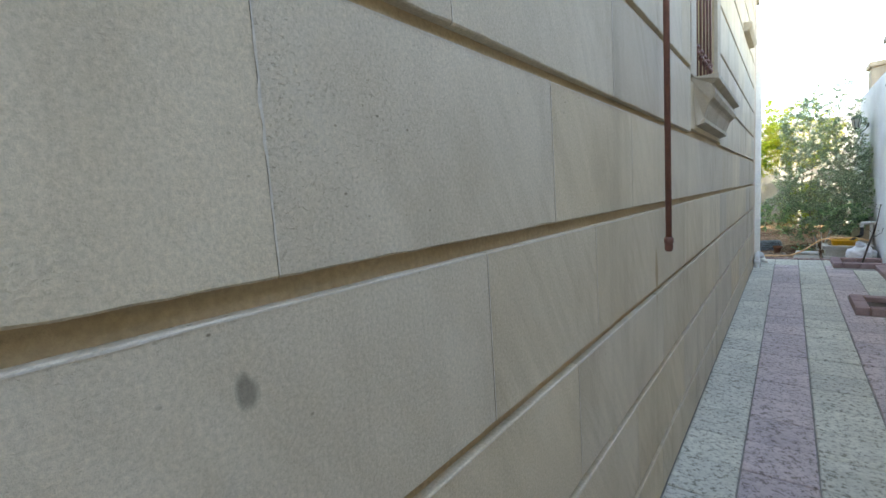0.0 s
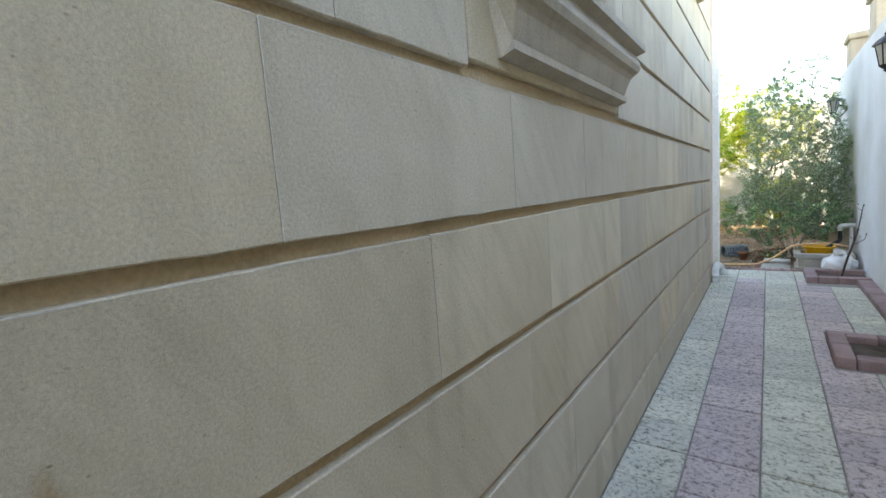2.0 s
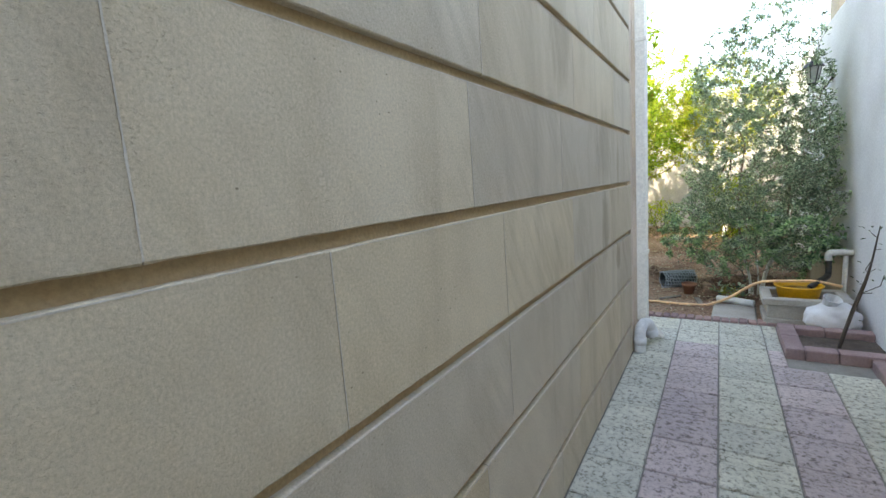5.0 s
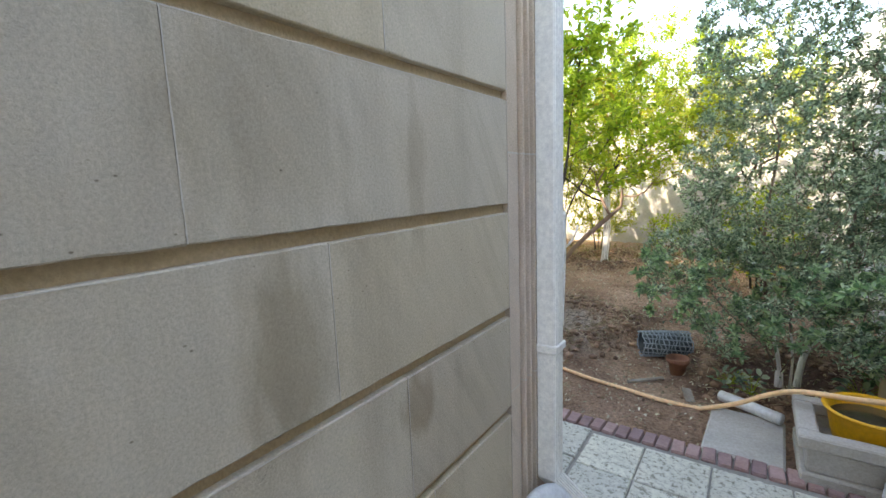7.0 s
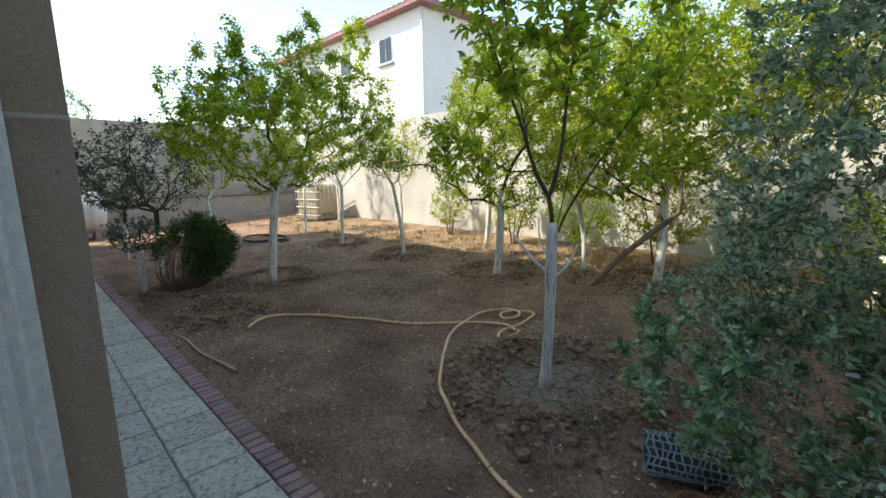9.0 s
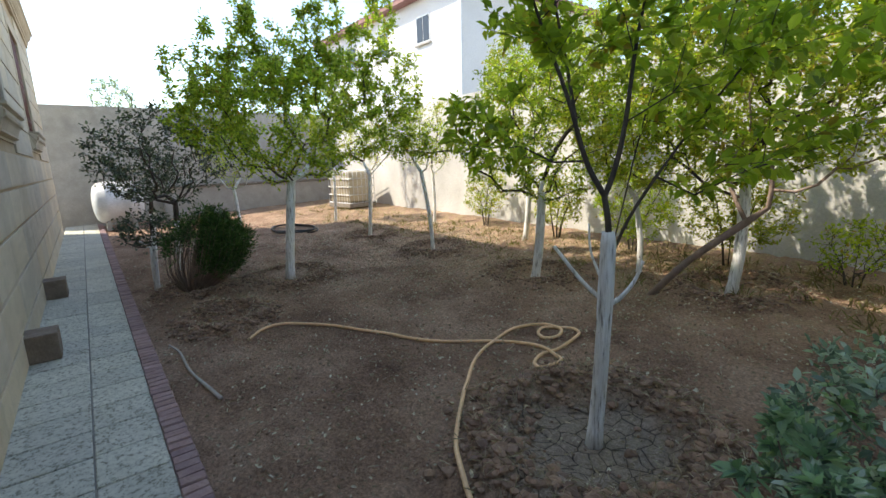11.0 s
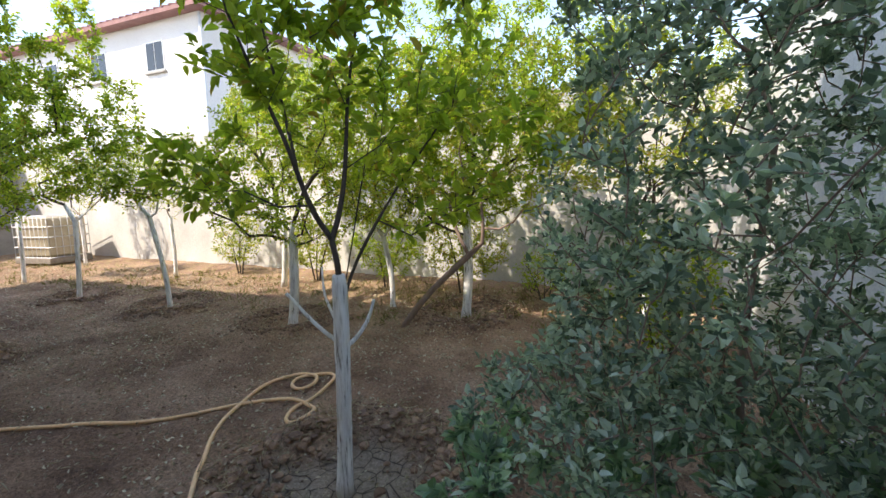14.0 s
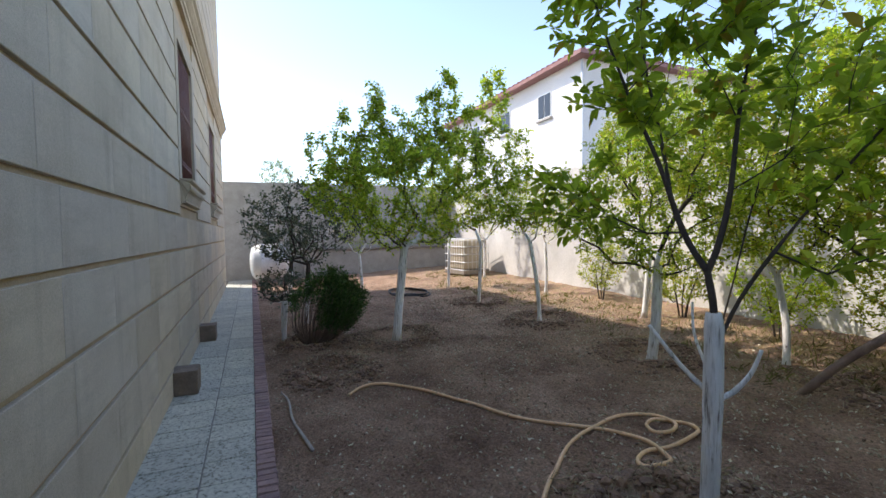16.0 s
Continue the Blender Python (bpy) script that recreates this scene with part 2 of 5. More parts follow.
def soil_mat(name):
    """Dry brown garden soil: clods, pale crumbs of straw and fallen leaves, cracked mud round the watered tree."""
    m, N, L, bs = nodes_of(name)
    v = place(N, L)
    a = ramp(N, [(0.32, (0.20, 0.110, 0.070)), (0.5, (0.415, 0.255, 0.168)), (0.72, (0.60, 0.405, 0.28))])
    L.new(tex_noise(N, L, v, 1.3, 7, 0.65), a.inputs[0])
    f = tex_noise(N, L, v, 45, 5, 0.75)
    g = ramp(N, [(0.3, (0.34, 0.34, 0.34)), (0.7, (1.55, 1.55, 1.55))])
    L.new(f, g.inputs[0])
    col = blend(N, L, 0.9, a.outputs[0], g.outputs[0], "MULTIPLY")
    # pale crumbs
    cv = N.new("ShaderNodeTexVoronoi")
    cv.inputs["Scale"].default_value = 55
    L.new(v, cv.inputs["Vector"])
    cs = ramp(N, [(0.10, (1, 1, 1)), (0.2, (0, 0, 0))])
    L.new(cv.outputs["Distance"], cs.inputs[0])
    cm = ramp(N, [(0.5, (0, 0, 0)), (0.6, (1, 1, 1))])
    L.new(tex_noise(N, L, v, 6, 4), cm.inputs[0])
    ck = N.new("ShaderNodeMath")
    ck.operation = "MULTIPLY"
    L.new(cs.outputs[0], ck.inputs[0])
    L.new(cm.outputs[0], ck.inputs[1])
    col = blend(N, L, ck.outputs[0], col, (0.62, 0.53, 0.42))
    # dry cracked mud in the tree basin
    d = N.new("ShaderNodeVectorMath")
    d.operation = "DISTANCE"
    d.inputs[1].default_value = (-0.93, 13.2, -0.1)
    warp = N.new("ShaderNodeTexNoise")
    warp.inputs["Scale"].default_value = 2.2
    L.new(v, warp.inputs["Vector"])
    wv = N.new("ShaderNodeVectorMath")
    wv.operation = "MULTIPLY_ADD"
    wv.inputs[1].default_value = (0.7, 0.7, 0.0)
    L.new(warp.outputs["Color"], wv.inputs[0])
    L.new(v, wv.inputs[2])
    L.new(wv.outputs[0], d.inputs[0])
    zone = ramp(N, [(0.45, (1, 1, 1)), (0.75, (0, 0, 0))])
    L.new(d.outputs["Value"], zone.inputs[0])
    vo = N.new("ShaderNodeTexVoronoi")
    vo.feature = "DISTANCE_TO_EDGE"
    vo.inputs["Scale"].default_value = 10
    wv2 = N.new("ShaderNodeVectorMath")
    wv2.operation = "MULTIPLY_ADD"
    wv2.inputs[1].default_value = (0.16, 0.16, 0.0)
    L.new(warp.outputs["Color"], wv2.inputs[0])
    L.new(v, wv2.inputs[2])
    L.new(wv2.outputs[0], vo.inputs["Vector"])
    cr = ramp(N, [(0.0, (0.10, 0.09, 0.08)), (0.045, (0.9, 0.9, 0.9)), (0.2, (1, 1, 1))])
    L.new(vo.outputs["Distance"], cr.inputs[0])
    mud = blend(N, L, 1.0, (0.46, 0.365, 0.285), cr.outputs[0], "MULTIPLY")
    mud = blend(N, L, 0.7, mud, g.outputs[0], "MULTIPLY")
    col = blend(N, L, zone.outputs[0], col, mud)
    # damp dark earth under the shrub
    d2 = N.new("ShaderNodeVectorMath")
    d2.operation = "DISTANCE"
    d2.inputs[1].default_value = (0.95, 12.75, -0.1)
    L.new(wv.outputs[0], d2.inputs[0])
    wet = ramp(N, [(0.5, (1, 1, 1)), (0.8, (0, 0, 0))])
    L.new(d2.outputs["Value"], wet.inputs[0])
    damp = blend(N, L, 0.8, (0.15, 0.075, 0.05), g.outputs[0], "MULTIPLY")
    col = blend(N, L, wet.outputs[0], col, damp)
    # straw litter towards the sunny wall
    sp = N.new("ShaderNodeSeparateXYZ")
    L.new(v, sp.inputs[0])
    mr = N.new("ShaderNodeMapRange")
    mr.inputs[1].default_value, mr.inputs[2].default_value = 14.2, 17.6
    L.new(sp.outputs["Y"], mr.inputs[0])
    st = ramp(N, [(0.46, (0, 0, 0)), (0.62, (1, 1, 1))])
    L.new(tex_noise(N, L, v, 7, 6, 0.7), st.inputs[0])
    k = N.new("ShaderNodeMath")
    k.operation = "MULTIPLY"
    L.new(mr.outputs[0], k.inputs[0])
    L.new(st.outputs[0], k.inputs[1])
    straw = blend(N, L, 0.8, (0.44, 0.33, 0.165), g.outputs[0], "MULTIPLY")
    col = blend(N, L, k.outputs[0], col, straw)
    L.new(col, bs.inputs["Base Color"])
    bs.inputs["Roughness"].default_value = 0.95
    n = bump(N, L, bs, f, 1.0, 0.035)
    crk = blend(N, L, zone.outputs[0], (1.0, 1.0, 1.0), cr.outputs[0])
    n = bump(N, L, bs, crk, 0.8, 0.02, n)
    bump(N, L, bs, tex_noise(N, L, v, 11, 6, 0.7), 0.8, 0.07, n)
    return m


M_STONE = wall_stone("cream_limestone", (0.545, 0.458, 0.34), (0.665, 0.578, 0.447))
# Pinker M_STONE, lightened too: sky light on the corner put into its colour.
M_PILASTER = wall_stone("pinkish_lit_limestone", (0.60, 0.475, 0.365), (0.72, 0.59, 0.47))
M_STONEB = wall_stone("brown_stained_limestone", (0.42, 0.30, 0.215), (0.54, 0.40, 0.30))
M_GROOVE = grainy("mortar_bed", (0.44, 0.315, 0.175), (0.58, 0.43, 0.265), 4, 90, relief=0.5)
M_PUTTY = grainy("joint_putty", (0.56, 0.50, 0.41), (0.67, 0.61, 0.52), 6, 90)
M_TILE = paver("pale_paver", (0.51, 0.505, 0.43), (0.63, 0.62, 0.535))
M_PINK = paver("pink_paver", (0.47, 0.395, 0.395), (0.58, 0.49, 0.49))
M_BED = grainy("paving_bed", (0.20, 0.185, 0.16), (0.29, 0.27, 0.235), 8, 70)
M_BRICK = grainy("red_edging_brick", (0.27, 0.165, 0.155), (0.39, 0.265, 0.25), 8, 60, tint=0.25, relief=0.6)
M_RENDER = grainy("white_render", (0.60, 0.605, 0.60), (0.78, 0.79, 0.80), 1.2, 50, relief=0.35, pits=0.0)
M_RENDER2 = grainy("old_white_wall", (0.50, 0.48, 0.44), (0.70, 0.68, 0.64), 0.9, 35, relief=0.4)
M_CONC = grainy("grey_concrete", (0.33, 0.31, 0.27), (0.46, 0.435, 0.385), 3, 70)
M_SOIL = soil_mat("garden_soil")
M_FARGROUND = grainy("dry_ground", (0.16, 0.13, 0.1), (0.24, 0.2, 0.15), 0.3, 5)
M_PVC = plain("white_plastic_pipe", (0.66, 0.67, 0.66), 0.4)
M_GUTTER = grainy("cream_painted_gutter", (0.74, 0.71, 0.625), (0.85, 0.82, 0.74), 2, 60, stretch=(1, 1, 0.2), rough=0.5, relief=0.15)
M_RUST = grainy("rust_brown_paint", (0.12, 0.042, 0.028), (0.19, 0.075, 0.05), 9, 80, rough=0.5, relief=0.3)
M_IRON = plain("dark_iron", (0.03, 0.028, 0.027), 0.45, 0.3)
M_GLASSD = plain("dark_window_glass", (0.03, 0.035, 0.04), 0.08, vary=0.05, relief=0.02)
M_BARK = grainy("dark_bark", (0.055, 0.042, 0.034), (0.11, 0.085, 0.07), 12, 90, stretch=(1, 1, 0.3), relief=0.7)
M_TWIG = grainy("red_brown_bark", (0.20, 0.13, 0.095), (0.36, 0.26, 0.205), 12, 90, stretch=(1, 1, 0.3), relief=0.6)
M_LIMEWASH = limewash("limewashed_bark")
M_LEAF = leafy("plum_leaves", (0.135, 0.215, 0.028), (0.275, 0.385, 0.048), (0.44, 0.51, 0.08), through=0.6, rare=(0.34, 0.25, 0.05))
M_LEAFY = leafy("yellow_green_leaves", (0.18, 0.255, 0.04), (0.32, 0.39, 0.065), (0.46, 0.47, 0.10), through=0.5, rare=(0.42, 0.30, 0.05))
M_OLIVE = leafy("grey_green_leaves", (0.07, 0.125, 0.095), (0.235, 0.335, 0.28), (0.53, 0.64, 0.57), rough=0.3, through=0.38)
M_SPRIG = leafy("fresh_green_leaves", (0.11, 0.22, 0.14), (0.24, 0.41, 0.27), (0.46, 0.62, 0.44), rough=0.32, through=0.4)
M_DARKLEAF = leafy("dark_leaves", (0.035, 0.055, 0.032), (0.07, 0.10, 0.06), (0.13, 0.165, 0.11), rough=0.45, through=0.2)
M_JUNIPER = leafy("juniper_leaves", (0.03, 0.07, 0.018), (0.055, 0.125, 0.028), (0.10, 0.20, 0.05), rough=0.6, through=0.2)
M_LITTER = leafy("fallen_leaves", (0.24, 0.18, 0.11), (0.45, 0.37, 0.25), (0.72, 0.66, 0.50), rough=0.8, through=0.05)
M_HOSE = plain("orange_hose_rubber", (0.86, 0.55, 0.30), 0.45)
M_BLACK = plain("black_plastic", (0.025, 0.025, 0.027), 0.4)
M_YELLOW = plain("yellow_plastic", (0.72, 0.36, 0.015), 0.4, vary=0.06)
M_SACK = grainy("white_woven_sack", (0.62, 0.63, 0.64), (0.76, 0.77, 0.78), 6, 180, rough=0.55, relief=0.4)
M_TERRA = grainy("terracotta", (0.20, 0.085, 0.05), (0.29, 0.13, 0.08), 6, 70)
M_NET = grainy("blue_grey_wire_net", (0.24, 0.30, 0.34), (0.40, 0.47, 0.51), 9, 70, rough=0.5)
M_ROOF = grainy("red_roof_tile", (0.26, 0.125, 0.11), (0.37, 0.19, 0.17), 3, 30, rough=0.7)
M_CLOD = grainy("crumbled_soil", (0.17, 0.098, 0.066), (0.37, 0.24, 0.165), 9, 70, relief=0.8, tint=0.35, island=True)
M_DRYWOOD = grainy("bleached_branch", (0.37, 0.32, 0.27), (0.54, 0.48, 0.42), 9, 70)
M_STICK = grainy("grey_dry_wood", (0.20, 0.165, 0.13), (0.33, 0.29, 0.24), 9, 70)

# ---- mesh helpers ----
def mesh_ob(name, verts, faces, mat, parent=None, label="", smooth=False):
    me = bpy.data.meshes.new(name)
    me.from_pydata([tuple(v) for v in verts], [], faces)
    me.materials.append(mat)
    if smooth:
        me.polygons.foreach_set("use_smooth", [True] * len(me.polygons))
    me.update()
    ob = new(name, me)
    if parent is not None:
        ob.parent = parent
    if label:
        tagged(ob, label)
    return ob


def part(name, bm, mat, parent=None, label="", smooth=False):
    me = bpy.data.meshes.new(name)
    bm.normal_update()
    bm.to_mesh(me)
    bm.free()
    me.materials.append(mat)
    if smooth:
        me.polygons.foreach_set("use_smooth", [True] * len(me.polygons))
    ob = new(name, me)
    if parent is not None:
        ob.parent = parent
    if label:
        tagged(ob, label)
    return ob


def thing(name, label, category, at=(0, 0, 0), group="", kind=""):
    ob = tagged(new(name), label, category, group, kind)
    ob.location = at
    return ob


def add_box(bm, lo, hi, bev=0.0, rot=None, seg=1):
    c = [(a + b) / 2 for a, b in zip(lo, hi)]
    s = [abs(b - a) for a, b in zip(lo, hi)]
    m = Matrix.Translation(c) @ (rot or Matrix()) @ Matrix.Diagonal((*s, 1))
    r = bmesh.ops.create_cube(bm, size=1, matrix=m)
    if bev > 0:
        es = list({e for v in r["verts"] for e in v.link_edges})
        bmesh.ops.bevel(bm, geom=es, offset=bev, segments=seg, affect="EDGES", profile=0.6)
    return bm


def box(lo, hi, bev=0.0, rot=None, seg=1):
    return add_box(bmesh.new(), lo, hi, bev, rot, seg)


def lathe(profile, n=24, at=(0, 0, 0), closed=False):
    """Turn (radius, z) pairs round the z axis."""
    bm = bmesh.new()
    rings = []
    for r, z in profile:
        rings.append([bm.verts.new((at[0] + r * math.cos(2 * math.pi * k / n), at[1] + r * math.sin(2 * math.pi * k / n), at[2] + z)) for k in range(n)])
    for a, b in zip(rings, rings[1:]):
        for k in range(n):
            bm.faces.new((a[k], a[(k + 1) % n], b[(k + 1) % n], b[k]))
    if closed:
        bm.faces.new(rings[0][::-1])
        bm.faces.new(rings[-1])
    return bm


def smooth_line(pts, steps=6):
    """Catmull-Rom through the points."""
    P = [Vector(p) for p in pts]
    P = [P[0] * 2 - P[1]] + P + [P[-1] * 2 - P[-2]]
    out = []
    for a, b, c, d in zip(P, P[1:], P[2:], P[3:]):
        for k in range(steps):
            t = k / steps
            out.append(0.5 * ((2 * b) + (c - a) * t + (2 * a - 5 * b + 4 * c - d) * t * t + (3 * b - a - 3 * c + d) * t ** 3))
    out.append(P[-2])
    return out


def tube_data(pts, radii, n=8, verts=None, faces=None):
    verts = [] if verts is None else verts
    faces = [] if faces is None else faces
    pts = [Vector(p) for p in pts]
    up = Vector((0.13, 0.21, 0.97))
    first = len(verts)
    side = None
    for i, p in enumerate(pts):
        d = (pts[min(i + 1, len(pts) - 1)] - pts[max(i - 1, 0)]).normalized()
        if side is None:
            side = d.cross(up)
            if side.length < 0.05:
                side = d.cross(Vector((1, 0, 0)))
        side = (side - d * side.dot(d)).normalized()
        w = d.cross(side)
        r = radii[i] if hasattr(radii, "__len__") else radii
        for k in range(n):
            a = 2 * math.pi * k / n
            verts.append(p + (side * math.cos(a) + w * math.sin(a)) * r)
    for i in range(len(pts) - 1):
        for k in range(n):
            a, b = first + i * n + k, first + i * n + (k + 1) % n
            faces.append((a, b, b + n, a + n))
    faces.append(tuple(first + k for k in range(n))[::-1])
    faces.append(tuple(first + (len(pts) - 1) * n + k for k in range(n)))
    return verts, faces


def tube(name, pts, radii, mat, parent=None, n=8, label=""):
    v, f = tube_data(pts, radii, n)
    return mesh_ob(name, v, f, mat, parent, label, smooth=True)


def ground_z(x, y):
    """Height of the garden soil."""
    z = -0.075 + 0.036 * max(0.0, y - 11.3)
    z += 0.035 * noise.noise(Vector((x * 0.9, y * 0.9, 3.1))) + 0.016 * noise.noise(Vector((x * 3.1, y * 3.1, 7.7)))
    for cx, cy, rad in BASINS:
        d = math.hypot(x - cx, y - cy)
        d *= 1 + 0.25 * noise.noise(Vector((x * 2.3, y * 2.3, cx)))
        z += (0.125 if rad > 0.6 else 0.08) * math.exp(-((d - rad) / (0.3 * rad)) ** 2) - 0.035 * math.exp(-(d / rad) ** 2)
    return z


BASINS = [(-1.32, 13.0, 0.62), (-6.35, 13.1, 0.5), (-3.75, 15.4, 0.5), (-6.0, 15.5, 0.45), (-8.14, 15.45, 0.45), (-1.72, 16.2, 0.5), (-6.75, 11.95, 0.4), (0.57, 12.53, 0.5), (-5.2, 11.95, 0.42)]

# ---- setting: ground, paving, walls ----
rng = random.Random(11)
WX, FY = -0.40, 10.39            # side wall face, garden front face
EAVE = 8.9
COURSES = [0.0, 0.27] + [0.27 + 0.39 * k for k in range(1, 24)]
GAP, DEEP = 0.032, 0.022

far = mesh_ob("ground", [(-400, -400, -0.22), (400, -400, -0.22), (400, 400, -0.22), (-400, 400, -0.22)], [(0, 1, 2, 3)], M_FARGROUND)
tagged(far, "dry brown open ground round the plot", "ground", kind="structure")


def soil_sheet():
    xs = [-18.2 + 0.28 * k for k in range(44)] + [-6.0 + 0.055 * k for k in range(136)]
    ys = [11.2 + 0.05 * k for k in range(70)] + [14.7 + 0.12 * k for k in range(40)]
    V, F = [], []
    for y in ys:
        for x in xs:
            z = ground_z(x, y) + 0.026 * noise.noise(Vector((x * 7, y * 7, 1.0))) + 0.016 * noise.noise(Vector((x * 23, y * 23, 2.0)))
            V.append((x, y, z))
    n = len(xs)
    for j in range(len(ys) - 1):
        for i in range(n - 1):
            F.append((j * n + i, j * n + i + 1, (j + 1) * n + i + 1, (j + 1) * n + i))
    return mesh_ob("ground", V, F, M_SOIL, smooth=True)


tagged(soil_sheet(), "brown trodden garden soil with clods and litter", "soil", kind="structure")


def worn_slab(u, v, z0, z1):
    """A slab with chipped, slightly uneven long edges."""
    ln, h = (v - u) / 2 - 0.0012, z1 - z0
    n = max(3, int((v - u) / 0.03))
    V, F = [], []
    for i in range(n + 1):
        y = -ln + 2 * ln * i / n
        a = noise.noise(Vector((y + u, z0, 1.0)) * 9) * 0.0022 + noise.noise(Vector((y + u, z0, 2.0)) * 38) * 0.0022
        b = noise.noise(Vector((y + u, z1, 5.0)) * 9) * 0.0018 + noise.noise(Vector((y + u, z1, 6.0)) * 38) * 0.0018
        chip = max(0.0, noise.noise(Vector((y + u, z0, 9.0)) * 6) - 0.5) * 0.012
        e = 0.0028 if 0 < i < n else 0.004
        x = -0.0008 if i in (0, n) else 0.0
        V += [(-0.03, y, 0), (-e - chip * 0.5, y, max(-0.004, a)), (x, y, a + e + chip), (x, y, h - e + b), (-e, y, h + b), (-0.03, y, h)]
    for i in range(n):
        for k in range(5):
            p = i * 6 + k
            F.append((p, p + 6, p + 7, p + 1))
    F += [tuple(range(6)), tuple(range(n * 6 + 5, n * 6 - 1, -1))]
    return mesh_ob("stone_slab", V, F, M_STONE)


def stone_run(parent, axis, a0, a1, face, out, name, openings=(), joints=None, zmax=EAVE, smin=0.75, smax=1.2):
    """Courses of sawn slabs along one wall; each slab an object. out: +1 or -1, the way the face looks."""
    PV, PF = [], []
    for k, z0 in enumerate(COURSES[:-1]):
        z1 = COURSES[k + 1] - (GAP if k > -1 else 0)
        if z0 >= zmax:
            break
        cuts = [a0]
        fixed = sorted((joints or {}).get(k, []))
        a = a0
        while a < a1 - 0.5:
            step = rng.uniform(smin, smax)
            nx = a + step
            near = [f for f in fixed if a + 0.3 < f < a + smax + 0.35]
            if near:
                nx = near[0]
            if nx > a1 - 0.45:
                break
            cuts.append(nx)
            a = nx
        cuts.append(a1)
        for p in cuts[1:] if axis == "y" else cuts[1:-1]:
            if any(o0 - 0.01 < p < o1 + 0.01 and oz0 < z1 and oz1 > z0 for o0, o1, oz0, oz1 in openings):
                continue
            zz, first, e = z0 + 0.003, True, face + 0.0006
            while True:
                wl, wr = rng.uniform(0.0007, 0.0019), rng.uniform(0.0007, 0.0019)
                if rng.random() < 0.03:
                    wl += rng.uniform(0.001, 0.004)
                k0 = len(PV)
                PV += [(e, p - wl, zz), (e, p + wr, zz)] if axis == "y" else [(p + wr, e, zz), (p - wl, e, zz)]
                if not first:
                    PF.append((k0 - 2, k0 - 1, k0 + 1, k0))
                first = False
                if zz >= z1 - 0.004:
                    break
                zz = min(z1 - 0.003, zz + rng.uniform(0.012, 0.03))
        if z1 < 3.6:       # pale pointing smeared along the upper arris of the course
            a, prev = max(a0, -0.2 if axis == "y" else -11.0), None
            while a < a1:
                step_to = min(a1, a + 0.025)
                shut = any(o0 - 0.02 < a < o1 + 0.02 and oz0 < z1 + 0.02 and oz1 > z1 for o0, o1, oz0, oz1 in openings)
                w = 0.0012 + 0.0024 * max(-0.5, noise.noise(Vector((a * 2.3, z1, 4))) + 0.6 * noise.noise(Vector((a * 17, z1, 8))))
                if shut or w < 0.0004:
                    prev = None
                else:
                    k0 = len(PV)
                    for d, zz in ((0.0008, z1 - 0.0022 - w), (0.0008, z1 - 0.0012)):
                        PV.append((face + d, a, zz) if axis == "y" else (a, face + d, zz))
                    if prev is not None:
                        PF.append((prev, k0, k0 + 1, prev + 1) if axis == "y" else (k0, prev, prev + 1, k0 + 1))
                    prev = k0
                a = step_to if step_to < a1 else a1 + 1
        for p, q in zip(cuts, cuts[1:]):
            spans = [(p, q)]
            for o0, o1, oz0, oz1 in openings:
                if oz0 < z1 and oz1 > z0:
                    spans = [s for u, v in spans for s in ((u, min(v, o0)), (max(u, o1), v)) if s[1] - s[0] > 0.02]
            for u, v in spans:
                if axis == "y" and 0.2 < z0 < 2.3 and u > -0.2:
                    s = worn_slab(u, v, z0, z1)
                    s.parent = parent
                    s.location = (face, (u + v) / 2, z0)
                    continue
                bm = bmesh.new()
                g = 0.0012
                t = 0.03 + rng.uniform(-0.0012, 0.0012)
                if axis == "y":
                    add_box(bm, (min(0, -out * t), -(v - u) / 2 + g, 0), (max(0, -out * t), (v - u) / 2 - g, z1 - z0), 0.0035)
                    loc = (face, (u + v) / 2, z0)
                else:
                    add_box(bm, (-(v - u) / 2 + g, min(0, -out * t), 0), ((v - u) / 2 - g, max(0, -out * t), z1 - z0), 0.0035)
                    loc = ((u + v) / 2, face, z0)
                s = part("stone_slab", bm, M_STONE, parent)
                s.location = loc
    tagged(mesh_ob("joint_filler", PV, PF, M_PUTTY, parent), kind="stuff")


# house body behind the slabs
house = tagged(new("wall_house"), "two-storey house clad in cream limestone slabs with recessed courses", "house", kind="structure")
WIN_S = (4.12, 5.18, 2.17, 3.75)         # side window: y0 y1 z0 z1
WIN_F = [(-7.55, -6.15, 2.25, 3.95), (-11.9, -10.4, 2.25, 3.95)]


def holed_wall(name, axis, a0, a1, back, face, z0, z1, holes, mat, parent):
    """A thick wall with openings through it, made of butted blocks."""
    bm = bmesh.new()
    cuts = sorted({a0, a1, *[h[0] for h in holes], *[h[1] for h in holes]})
    for p, q in zip(cuts, cuts[1:]):
        zs = [(z0, z1)]
        for h in holes:
            if h[0] < q - 1e-6 and h[1] > p + 1e-6:
                zs = [(z0, h[2]), (h[3], z1)]
        for u, v in zs:
            if axis == "y":
                add_box(bm, (min(back, face), p, u), (max(back, face), q, v))
            else:
                add_box(bm, (p, min(back, face), u), (q, max(back, face), v))
    bmesh.ops.remove_doubles(bm, verts=bm.verts, dist=1e-5)
    return part(name, bm, mat, parent)


